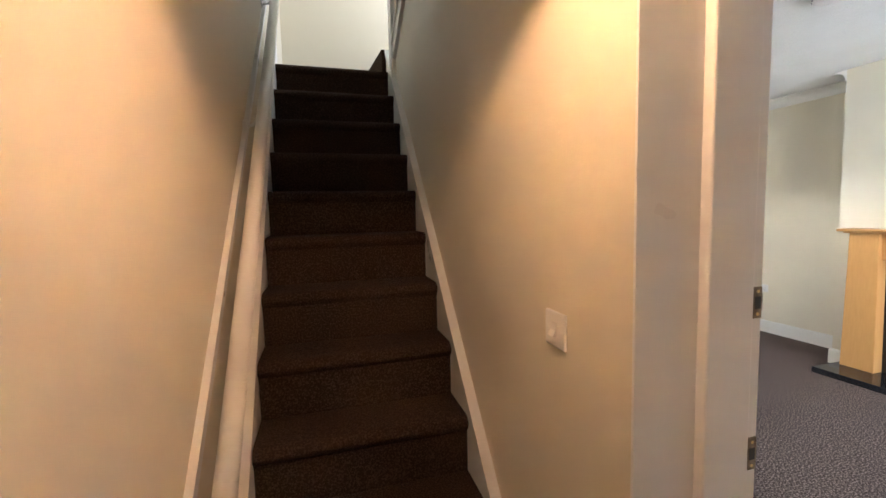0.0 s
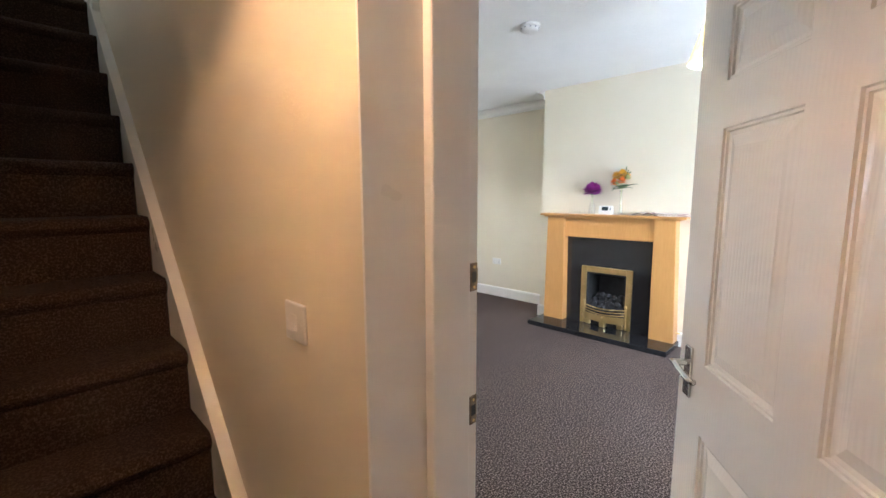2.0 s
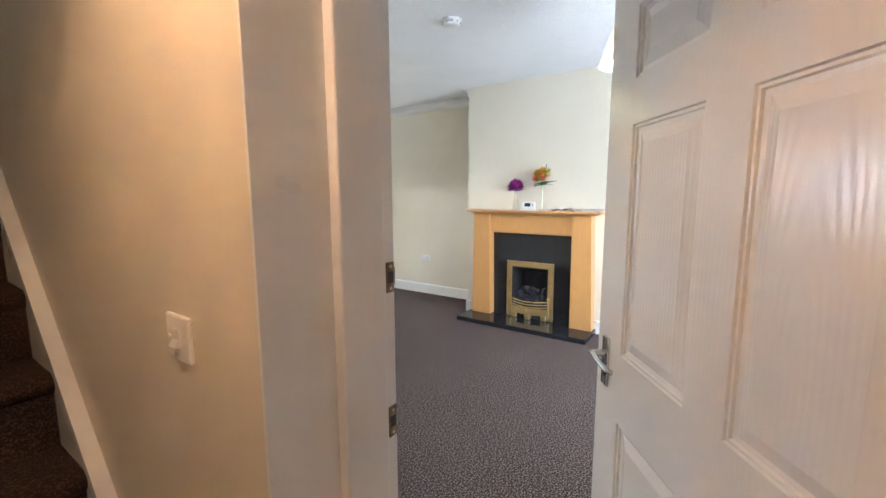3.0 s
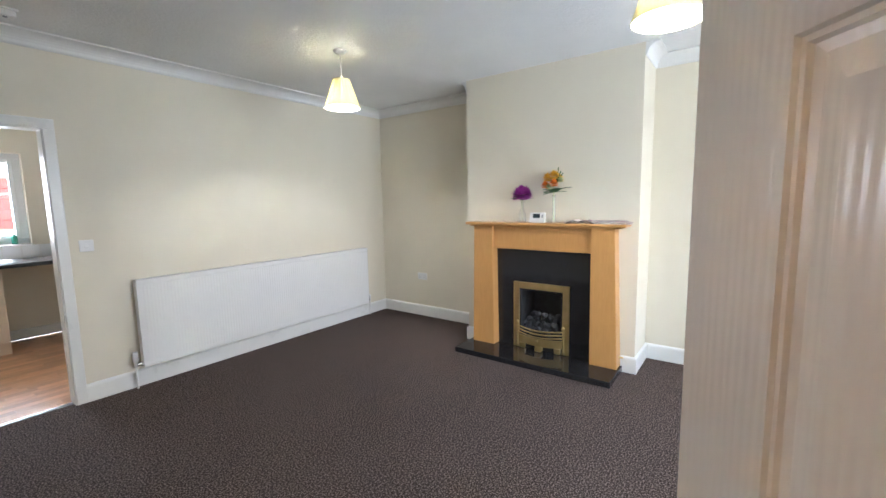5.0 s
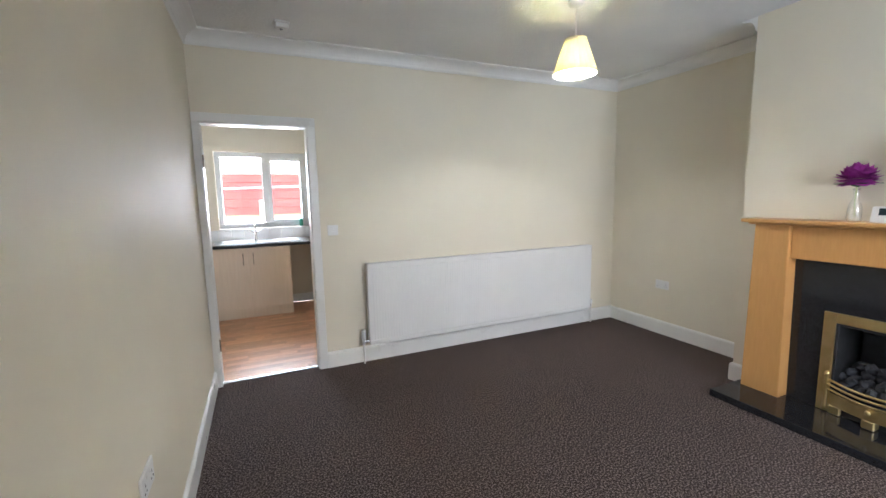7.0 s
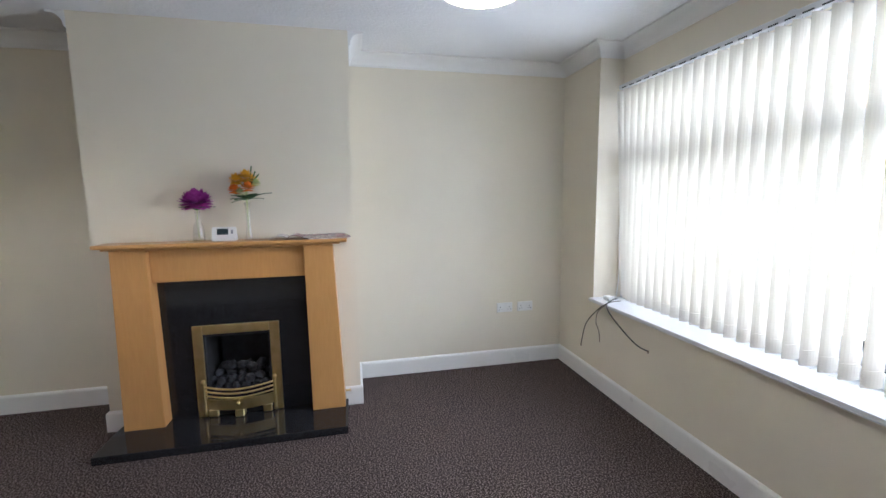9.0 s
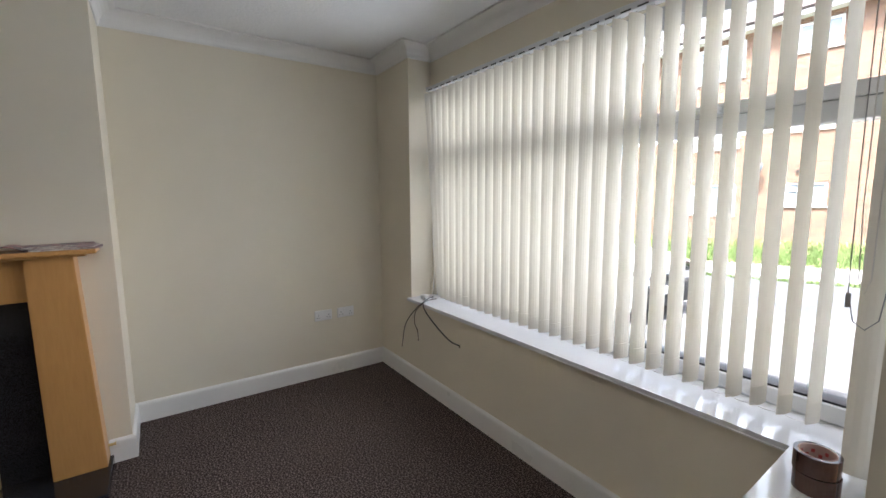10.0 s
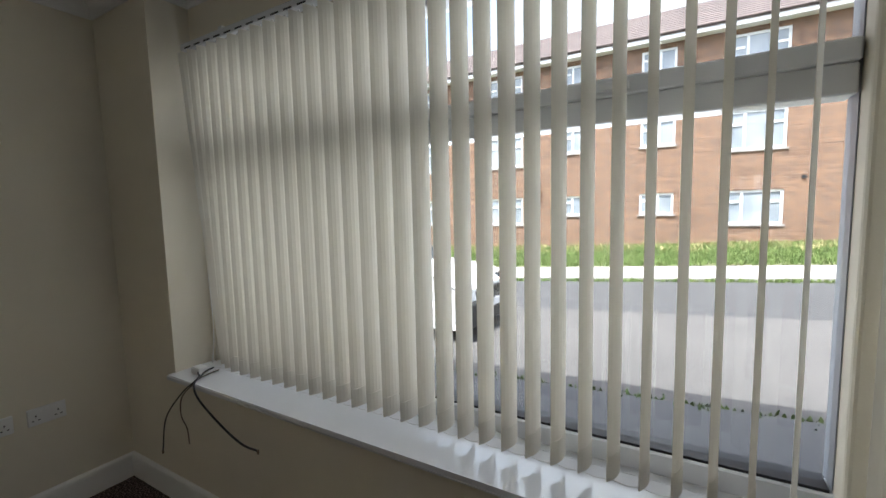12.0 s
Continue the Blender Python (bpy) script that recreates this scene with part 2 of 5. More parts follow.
def box(x0, x1, y0, y1, z0, z1, bev=0.0, seg=1, bm=None):
    bm = bm or bmesh.new()
    vs = [bm.verts.new((x, y, z)) for z in (z0, z1) for y in (y0, y1) for x in (x0, x1)]
    fs = [bm.faces.new([vs[i] for i in q]) for q in ((0, 2, 3, 1), (4, 5, 7, 6), (0, 1, 5, 4), (2, 6, 7, 3), (0, 4, 6, 2), (1, 3, 7, 5))]
    if bev:
        es = list({e for f in fs for e in f.edges})
        bmesh.ops.bevel(bm, geom=es, offset=bev, segments=seg, affect="EDGES", profile=0.5)
    return bm


def prism(pts, axis, a, b, bm=None):
    """A closed outline of (u, v) drawn out along x, y or z from a to b."""
    bm = bm or bmesh.new()
    put = {"x": lambda u, v, w: (w, u, v), "y": lambda u, v, w: (u, w, v), "z": lambda u, v, w: (u, v, w)}[axis]
    lo = [bm.verts.new(put(u, v, a)) for u, v in pts]
    hi = [bm.verts.new(put(u, v, b)) for u, v in pts]
    n = len(pts)
    bm.faces.new(lo)
    bm.faces.new(list(reversed(hi)))
    for i in range(n):
        bm.faces.new((lo[i], lo[(i + 1) % n], hi[(i + 1) % n], hi[i]))
    return bm


def lathe(prof, seg=24, bm=None, at=(0, 0, 0), axis="z"):
    """A profile of (radius, height) turned round an axis."""
    bm = bm or bmesh.new()
    rings = []
    for r, h in prof:
        ring = []
        for i in range(seg):
            a = 2 * math.pi * i / seg
            p = (r * math.cos(a), r * math.sin(a), h)
            if axis == "x":
                p = (p[2], p[0], p[1])
            elif axis == "y":
                p = (p[0], p[2], p[1])
            ring.append(bm.verts.new((p[0] + at[0], p[1] + at[1], p[2] + at[2])))
        rings.append(ring)
    for a, b in zip(rings, rings[1:]):
        for i in range(seg):
            bm.faces.new((a[i], a[(i + 1) % seg], b[(i + 1) % seg], b[i]))
    bm.faces.new(list(reversed(rings[0])))
    bm.faces.new(rings[-1])
    return bm


def tube(points, radius, seg=10, bm=None):
    """A round rod along a line of points."""
    bm = bm or bmesh.new()
    pts = [Vector(p) for p in points]
    rings = []
    for i, p in enumerate(pts):
        d = (pts[min(i + 1, len(pts) - 1)] - pts[max(i - 1, 0)]).normalized()
        side = d.cross(Vector((0, 0, 1)))
        side = side.normalized() if side.length > 1e-3 else Vector((1, 0, 0))
        up = side.cross(d)
        rings.append([bm.verts.new(p + radius * (math.cos(t) * side + math.sin(t) * up)) for t in (2 * math.pi * k / seg for k in range(seg))])
    for a, b in zip(rings, rings[1:]):
        for k in range(seg):
            bm.faces.new((a[k], a[(k + 1) % seg], b[(k + 1) % seg], b[k]))
    bm.faces.new(list(reversed(rings[0])))
    bm.faces.new(rings[-1])
    return bm


def sweep(path, prof, closed, z0=0.0, bm=None):
    """A profile of (distance into the room, height) run along a plan line with mitred corners, the room on its left."""
    bm = bm or bmesh.new()
    pts = [Vector(p) for p in path]
    n = len(pts)
    rings = []
    for i, p in enumerate(pts):
        before = pts[(i - 1) % n] if closed or i else None
        after = pts[(i + 1) % n] if closed or i < n - 1 else None
        dirs = [d.normalized() for d in ((p - before) if before else None, (after - p) if after else None) if d is not None]
        norms = [Vector((-d.y, d.x)) for d in dirs]
        m = norms[0] if len(norms) == 1 else (norms[0] + norms[1]) / (1 + norms[0].dot(norms[1]))
        rings.append([bm.verts.new((p.x + m.x * u, p.y + m.y * u, z0 + v)) for u, v in prof])
    k = len(prof)
    for i in range(n if closed else n - 1):
        a, b = rings[i], rings[(i + 1) % n]
        for q in range(k):
            bm.faces.new((a[q], a[(q + 1) % k], b[(q + 1) % k], b[q]))
    if not closed:
        bm.faces.new(rings[0])
        bm.faces.new(list(reversed(rings[-1])))
    return bm


def wall_with_holes(along, at0, at1, span, height, holes, bm=None):
    """A wall along x or y, between at0 and at1 in thickness, with rectangular openings (from, to, low, high)."""
    bm = bm or bmesh.new()
    us = sorted({span[0], span[1], *[h[0] for h in holes], *[h[1] for h in holes]})
    zs = sorted({height[0], height[1], *[h[2] for h in holes], *[h[3] for h in holes]})
    solid = {}
    for i in range(len(us) - 1):
        for k in range(len(zs) - 1):
            um, zm = (us[i] + us[i + 1]) / 2, (zs[k] + zs[k + 1]) / 2
            solid[i, k] = not any(h[0] < um < h[1] and h[2] < zm < h[3] for h in holes)
    verts = {}

    def v(i, k, s):
        if (i, k, s) not in verts:
            w = (at0, at1)[s]
            verts[i, k, s] = bm.verts.new((us[i], w, zs[k]) if along == "x" else (w, us[i], zs[k]))
        return verts[i, k, s]

    for (i, k), full in solid.items():
        if not full:
            continue
        for s in (0, 1):
            bm.faces.new((v(i, k, s), v(i + 1, k, s), v(i + 1, k + 1, s), v(i, k + 1, s)))
        for di, dk, a, b in ((-1, 0, (i, k), (i, k + 1)), (1, 0, (i + 1, k), (i + 1, k + 1)), (0, -1, (i, k), (i + 1, k)), (0, 1, (i, k + 1), (i + 1, k + 1))):
            if not solid.get((i + di, k + dk), False):
                bm.faces.new((v(*a, 0), v(*b, 0), v(*b, 1), v(*a, 1)))
    return bm


# ---- plan ----
EAST, NORTH, CEILING = 4.05, 5.07, 2.61
BREAST, BR_S, BR_N = 3.61, 1.83, 3.44        # chimney breast
HALL_E, HALL_W = -0.29, -1.105               # hall wall faces
FRONT = 0.600                                # inner face of the front wall
BAY_W, BAY_S, PIER = 0.865, -0.20, 3.52       # window recess
LOW_W = 1.105                                 # low wall under the side sill
SILL_Z = 0.70
D_S, D_N, D_TOP = 0.63, 1.46, 2.01           # living room doorway
K_W, K_E, K_TOP = 0.05, 0.775, 1.985         # kitchen doorway
KIT_N, KIT_E = 7.62, 2.6

# ---- floors and ceilings ----
setting("floor", box(-0.16, EAST, -0.02, NORTH + 0.06, -0.12, 0.0), CARPET, "brown and grey flecked fitted carpet over the living room", "carpet")
setting("floor_hall", box(HALL_W, -0.16, 0.2, 2.3, -0.12, 0.0), STAIR_CARPET, "dark brown fitted carpet in the narrow hall", "carpet")
setting("ceiling", box(-0.05, EAST + 0.05, -0.25, NORTH + 0.05, CEILING, CEILING + 0.12), CEIL, "white stippled plaster ceiling of the living room", "ceiling")
setting("ceiling_hall", box(HALL_W - 0.05, HALL_E + 0.05, 0.2, 1.75, CEILING, CEILING + 0.2), CEIL, "white plaster ceiling over the hall", "ceiling")
setting("floor_kitchen_base", box(-0.6, KIT_E, NORTH + 0.06, KIT_N, -0.12, -0.012), CONCRETE, "bare screed under the kitchen boards", "floor")
setting("ceiling_kitchen", box(-0.65, KIT_E, NORTH + 0.12, KIT_N, 2.4, 2.5), CEIL, "white kitchen ceiling", "ceiling")

# ---- walls ----
setting("wall_partition", wall_with_holes("y", HALL_E, 0.0, (0.2, NORTH), (0, CEILING), [(D_S - 0.03, D_N + 0.006, -1, D_TOP + 0.03)]), CREAM, "cream painted wall between hall and living room", "wall")
setting("wall_partition_upper", wall_with_holes("y", HALL_E, -0.19, (1.75, 3.72), (CEILING, 5.0), []), CREAM, "cream painted wall above the stair", "wall")
setting("wall_north", wall_with_holes("x", NORTH, NORTH + 0.12, (-0.6, EAST + 0.3), (0, CEILING), [(K_W - 0.025, K_E + 0.025, -1, K_TOP + 0.025)]), CREAM, "cream painted wall with the kitchen doorway", "wall")
setting("wall_east", box(EAST, EAST + 0.3, -0.45, NORTH, 0, CEILING), CREAM, "cream painted party wall", "wall")
setting("chimney_breast", wall_with_holes("y", BREAST, EAST, (BR_S, BR_N), (0, CEILING), [(2.41, 2.90, 0.05, 0.66)]), CREAM, "cream painted chimney breast", "chimney breast")
setting("wall_south_low", box(BAY_W, EAST, -0.42, 0.0, 0, SILL_Z - 0.025), CREAM, "cream painted low wall under the front window", "wall")
setting("wall_bay_low", box(BAY_W, LOW_W, 0.0, FRONT, 0, SILL_Z - 0.025), CREAM, "cream painted low wall under the side window", "wall")
setting("wall_pier", box(PIER, EAST, BAY_S, 0.0, SILL_Z - 0.025, CEILING), CREAM, "cream painted pier beside the front window", "wall")
setting("wall_south", wall_with_holes("x", -0.42, BAY_S, (BAY_W, EAST), (SILL_Z - 0.025, CEILING), [(BAY_W - 0.1, 3.50, -1, 2.29)]), CREAM, "cream painted wall over the front window", "wall")
setting("wall_bay_side", wall_with_holes("y", BAY_W - 0.08, BAY_W, (-0.42, FRONT), (0, CEILING), [(-0.37, 0.24, SILL_Z, 2.29)]), CREAM, "cream painted bay side wall", "wall")
setting("wall_front", wall_with_holes("x", 0.2, FRONT, (0.0, BAY_W - 0.08), (0, CEILING), []), CREAM, "cream painted front wall", "wall")
setting("wall_hall_front", wall_with_holes("x", 0.2, 0.32, (HALL_W, HALL_E), (0, CEILING), [(-1.0, -0.42, 1.0, 1.95)]), CREAM, "cream painted wall at the front of the hall, with a glazed opening", "wall")
setting("wall_hall_west", box(HALL_W - 0.25, HALL_W, 0.2, 5.2, 0, 5.0), CREAM, "cream painted hall wall beside the stair", "wall")
setting("wall_stair_end", box(HALL_W, 1.2, 4.95, NORTH, CEILING + 0.13, 5.0), CREAM, "pale painted wall at the head of the stair", "wall")
setting("wall_stair_end_low", box(HALL_W, HALL_E, 4.95, NORTH, 0, CEILING + 0.13), CREAM, "pale painted wall behind the stair", "wall")
setting("wall_landing_south", box(-0.19, 1.2, 3.6, 3.72, CEILING + 0.13, 5.0), CREAM, "pale painted landing wall", "wall")
setting("wall_landing_east", wall_with_holes("y", 1.2, 1.4, (3.6, NORTH), (CEILING + 0.13, 5.0), [(3.95, 4.75, 3.5, 4.6)]), CREAM, "pale painted landing wall with a window", "wall")
setting("wall_upper_front", box(HALL_W, -0.19, 1.63, 1.75, CEILING + 0.2, 5.0), CREAM, "cream painted wall over the hall", "wall")
setting("ceiling_upper", box(HALL_W - 0.25, 1.4, 1.63, NORTH + 0.1, 5.0, 5.1), CEIL, "white ceiling over the stair", "ceiling")
setting("wall_kitchen_west", box(-0.6, -0.42, NORTH + 0.12, KIT_N, 0, 2.4), CREAM, "cream kitchen wall", "wall")
setting("wall_kitchen_east", box(KIT_E, KIT_E + 0.15, NORTH + 0.12, KIT_N + 0.25, 0, 2.4), CREAM, "cream kitchen wall", "wall")
KW = (-0.08, 1.06, 1.06, 2.05)
setting("wall_kitchen_north", wall_with_holes("x", KIT_N, KIT_N + 0.25, (-0.6, KIT_E), (0, 2.5), [KW]), CREAM, "cream kitchen wall with the window", "wall")

# ---- cornice and skirting ----
COVE_PROF = [(0.0, -0.095), (0.008, -0.095), (0.014, -0.083)] + [(0.014 + 0.076 * (1 - math.cos(a)), -0.083 + 0.069 * math.sin(a)) for a in [math.pi / 2 * i / 6 for i in range(1, 7)]] + [(0.10, -0.012), (0.10, -0.001), (0.0, -0.001)]
setting("cornice", sweep([(BREAST, BR_N), (EAST, BR_N), (EAST, NORTH), (0, NORTH), (0, FRONT), (BAY_W, FRONT), (BAY_W, BAY_S), (PIER, BAY_S), (PIER, 0), (EAST, 0), (EAST, BR_S), (BREAST, BR_S)], COVE_PROF, False, CEILING), COVE, "white coved plaster cornice round the room", "cornice")
SKIRT = [(0, 0), (0.018, 0), (0.018, 0.112), (0.016, 0.124), (0.010, 0.132), (0.004, 0.136), (0, 0.136)]


def skirting(name, pts, label="white gloss skirting board"):
    setting(name, sweep(pts, SKIRT, False, 0.0), TRIM, label, "skirting")


skirting("baseboard_south", [(LOW_W, FRONT), (LOW_W, 0), (EAST, 0), (EAST, BR_S), (BREAST, BR_S), (BREAST, 1.935)])
skirting("baseboard_north", [(BREAST, 3.30), (BREAST, BR_N), (EAST, BR_N), (EAST, NORTH), (K_E + 0.072, NORTH)])
skirting("baseboard_west", [(0, NORTH), (0, D_N + 0.075)])
skirting("baseboard_front", [(0.02, FRONT), (LOW_W, FRONT)])
skirting("baseboard_hall", [(HALL_E, D_N + 0.012), (HALL_E, 1.86)])
# ---- doorways ----


def door_lining(name, along, a, b, lo, hi, top, label, t_hi=0.03):
    """Jambs and head inside an opening; a and b are the wall's faces, t_hi is the far jamb's thickness."""
    t = 0.03
    bm = bmesh.new()
    if along == "y":
        box(a, b, lo - t, lo, 0, top + t, bm=bm)
        box(a, b, hi, hi + t_hi, 0, top + t, bm=bm)
        box(a, b, lo, hi, top, top + t, bm=bm)
    else:
        box(lo - t, lo, a, b, 0, top + t, bm=bm)
        box(hi, hi + t, a, b, 0, top + t, bm=bm)
        box(lo, hi, a, b, top, top + t, bm=bm)
    return setting(name, bm, TRIM, label, "door frame")


lining = door_lining("door_lining", "y", HALL_E - 0.002, 0.004, D_S, D_N, D_TOP, "white gloss lining of the living room doorway", 0.006)
stop = bmesh.new()
for y0, y1 in ((D_N - 0.024, D_N), (D_S, D_S + 0.024)):
    box(-0.155, -0.046, y0, y1, 0, D_TOP, 0.004, 2, bm=stop)
box(-0.155, -0.046, D_S + 0.024, D_N - 0.024, D_TOP - 0.024, D_TOP, bm=stop)
part("door_stop", stop, TRIM, lining)
arch = bmesh.new()
for y0, y1 in ((D_N + 0.006, D_N + 0.072), (D_S - 0.072, D_S - 0.006)):
    edge = [(0.0, y0), (0.007, y0 + 0.002), (0.010, y0 + 0.02), (0.017, y0 + 0.03), (0.016, y1 - 0.004), (0.0, y1)]
    prism(edge if y0 > D_N else [(x, y0 + y1 - y) for x, y in edge], "z", 0, D_TOP + 0.006, bm=arch)
box(0.0, 0.017, D_S - 0.072, D_N + 0.072, D_TOP + 0.006, D_TOP + 0.072, 0.003, bm=arch)
setting("trim_room_door", arch, TRIM, "white gloss architrave round the living room door", "architrave")
for z, h in ((1.257, 0.062), (0.95, 0.068)):
    sp = thing("strike_plate", "worn brass strike plate in the door frame", "strike plate", "strike plates in the door frame")
    bm = box(-0.021, 0.002, D_N - 0.0035, D_N - 0.0002, z - h / 2, z + h / 2, 0.001)
    part("plate", bm, WORN_BRASS, sp)
    part("keep", box(-0.017, -0.003, D_N - 0.0045, D_N - 0.0036, z - 0.012, z + 0.012), DARK, sp, "dark latch hole")
    for dz in (-1, 1):
        part("screw", lathe([(0.0035, D_N - 0.0048), (0.003, D_N - 0.0036)], 10, at=(-0.010, 0, z + dz * h * 0.36), axis="y"), BRASS, sp)
    part("lip", prism([(0.0, D_N - 0.004), (0.009, D_N + 0.001), (0.012, D_N + 0.007), (0.010, D_N + 0.008), (0.007, D_N + 0.003), (0.0, D_N - 0.001)], "z", z - 0.017, z + 0.017), WORN_BRASS, sp)

# moulded six panel door


def panel_skin(bm, us, zs, holes, at, out, steps):
    """One face of a moulded door: flat stiles and rails, with stepped panels pressed in."""
    def vert(u, z, d):
        return bm.verts.new((u, at + out * d, z))
    for i in range(len(us) - 1):
        for k in range(len(zs) - 1):
            u0, u1, z0, z1 = us[i], us[i + 1], zs[k], zs[k + 1]
            if (i, k) not in holes:
                bm.faces.new([vert(*p, 0) for p in ((u0, z0), (u1, z0), (u1, z1), (u0, z1))])
                continue
            ring = [vert(*p, 0) for p in ((u0, z0), (u1, z0), (u1, z1), (u0, z1))]
            for inset, depth in steps:
                nxt = [vert(*p, -depth) for p in ((u0 + inset, z0 + inset), (u1 - inset, z0 + inset), (u1 - inset, z1 - inset), (u0 + inset, z1 - inset))]
                for q in range(4):
                    bm.faces.new((ring[q], ring[(q + 1) % 4], nxt[(q + 1) % 4], nxt[q]))
                ring = nxt
            bm.faces.new(ring)


DOOR_W, DOOR_H, DOOR_T = 0.905, 1.99, 0.036
STEPS = [(0.003, 0.005), (0.009, 0.005), (0.012, 0.010), (0.022, 0.012), (0.052, 0.003)]


def six_panel_leaf():
    us = [0, 0.085, 0.361, 0.480, 0.762, DOOR_W]
    zs = [0, 0.21, 0.756, 0.957, 1.588, 1.703, 1.88, DOOR_H]
    holes = {(i, k) for i in (1, 3) for k in (1, 3, 5)}
    bm = bmesh.new()
    panel_skin(bm, us, zs, holes, 0.0, -1, STEPS)
    panel_skin(bm, us, zs, holes, DOOR_T, 1, STEPS)
    for u in (0, DOOR_W):
        bm.faces.new([bm.verts.new(p) for p in ((u, 0, 0), (u, DOOR_T, 0), (u, DOOR_T, DOOR_H), (u, 0, DOOR_H))])
    for z in (0, DOOR_H):
        bm.faces.new([bm.verts.new(p) for p in ((0, 0, z), (DOOR_W, 0, z), (DOOR_W, DOOR_T, z), (0, DOOR_T, z))])
    bmesh.ops.remove_doubles(bm, verts=bm.verts, dist=0.0004)
    return bm


DOOR_TURN = 36.8
door = thing("door_1", "white gloss six-panel door standing half open, grained skin", "door", at=(-0.014, 0.642, 0.012), turn=DOOR_TURN)
door["kind"] = "structure"
part("leaf", six_panel_leaf(), DOOR_PAINT, door)
for face, sgn in ((DOOR_T, 1), (0.0, -1)):
    y0, y1 = sorted((face, face + sgn * 0.008))
    u = DOOR_W - 0.062
    handle = part("handle", box(u - 0.02, u + 0.02, y0, y1, 0.835, 0.985, 0.002), CHROME, door, "chrome lever handle on a plain plate")
    hb = lathe([(0.0095, min(face, face + sgn * 0.045)), (0.0095, max(face, face + sgn * 0.045))], 14, at=(u, 0, 0.935), axis="y")
    part("spindle", hb, CHROME, handle)
    yl = face + sgn * 0.045
    part("lever", tube([(u + 0.012, yl, 0.935), (u - 0.01, yl, 0.936), (u - 0.05, yl + sgn * 0.006, 0.934), (u - 0.10, yl + sgn * 0.004, 0.926), (u - 0.118, yl - sgn * 0.004, 0.924)], 0.0085, 10), CHROME, handle, smooth=True)
    part("keyhole", box(u - 0.003, u + 0.003, min(y1, face + sgn * 0.0085), max(y1, face + sgn * 0.009), 0.862, 0.882), DARK, handle)
part("latch_plate", box(DOOR_W, DOOR_W + 0.0015, 0.006, 0.03, 0.88, 0.99), CHROME, door)
for z in (0.22, 1.0, 1.75):
    part("hinge", lathe([(0.007, z - 0.04), (0.007, z + 0.04)], 12, at=(-0.006, -0.004, 0)), CHROME, door)

# kitchen doorway
klin = door_lining("door_lining_kitchen", "x", NORTH - 0.004, NORTH + 0.124, K_W, K_E, K_TOP, "white gloss lining of the kitchen doorway")
karch = bmesh.new()
box(K_E + 0.006, K_E + 0.072, NORTH - 0.018, NORTH, 0, K_TOP + 0.006, 0.004, bm=karch)
box(0.001, K_W - 0.006, NORTH - 0.018, NORTH, 0, K_TOP + 0.006, 0.004, bm=karch)
box(0.001, K_E + 0.072, NORTH - 0.018, NORTH, K_TOP + 0.006, K_TOP + 0.074, 0.004, bm=karch)
setting("trim_kitchen_door", karch, TRIM, "white gloss architrave round the kitchen doorway", "architrave")
for z in (0.32, 1.72):
    hg = thing("hinge_leaf", "old dark metal hinge leaf on the door frame", "hinge", "hinge leaves on the kitchen frame")
    part("leaf", box(K_W, K_W + 0.002, NORTH + 0.02, NORTH + 0.055, z - 0.045, z + 0.045), WORN_BRASS, hg)
    part("knuckle", lathe([(0.006, z - 0.045), (0.006, z + 0.045)], 10, at=(K_W + 0.004, NORTH + 0.016, 0)), WORN_BRASS, hg)
setting("threshold", prism([(NORTH + 0.045, 0.0), (NORTH + 0.05, 0.006), (NORTH + 0.08, 0.006), (NORTH + 0.085, 0.0)], "x", K_W, K_E), STEEL, "metal threshold strip between carpet and laminate", "threshold")

# ---- staircase ----
RISE, GOING, ST_Y = 0.2255, 0.202, 1.884      # the first nosing stands at ST_Y
ST_W, ST_E = -1.075, -0.32
stair = thing("staircase", "steep straight stair in dark brown carpet, white strings", "staircase")
for k in range(1, 12):
    y = ST_Y + (k - 1) * GOING
    z = k * RISE
    back = y + GOING + (0.05 if k < 11 else 0.95)
    r = 0.032
    prof = [(y + 0.022, z - RISE - 0.03), (y + 0.02, z - 0.06), (y + 0.006, z - 0.045)]
    prof += [(y + r - r * math.cos(a), z - r + r * math.sin(a)) for a in [math.pi / 2 * i / 5 for i in range(6)]]
    prof += [(back, z + 0.004), (back, z - RISE - 0.03)]
    part("step", prism(prof, "x", ST_W, ST_E), STAIR_CARPET, stair)
slope = RISE / GOING


def string_board(x0, x1, up, y0, y1):
    f = lambda y: (y - ST_Y) * slope + RISE
    return prism([(y0, f(y0) - 0.30), (y1, f(y1) - 0.30), (y1, f(y1) + up), (y0, f(y0) + up)], "x", x0, x1)


part("string", string_board(HALL_W, ST_W, 0.055, 1.75, 4.1), TRIM, stair, "white painted wall string")
part("string", string_board(ST_E, HALL_E, 0.055, 1.75, 3.98), TRIM, stair, "white painted wall string")
part("string_cap", prism([(1.75, (1.75 - ST_Y) * slope + RISE + 0.055), (4.1, (4.1 - ST_Y) * slope + RISE + 0.055), (4.1, (4.1 - ST_Y) * slope + RISE + 0.085), (1.75, (1.75 - ST_Y) * slope + RISE + 0.085)], "x", HALL_W, ST_W + 0.008), TRIM, stair)
part("string_cap", prism([(1.75, (1.75 - ST_Y) * slope + RISE + 0.055), (3.98, (3.98 - ST_Y) * slope + RISE + 0.055), (3.98, (3.98 - ST_Y) * slope + RISE + 0.085), (1.75, (1.75 - ST_Y) * slope + RISE + 0.085)], "x", ST_E - 0.008, HALL_E), TRIM, stair)
part("winder_step", prism([(HALL_E - 0.04, 4.12), (-0.02, 4.12), (-0.02, 4.95), (HALL_E - 0.12, 4.95)], "z", 11 * RISE, 12 * RISE), STAIR_CARPET, stair)
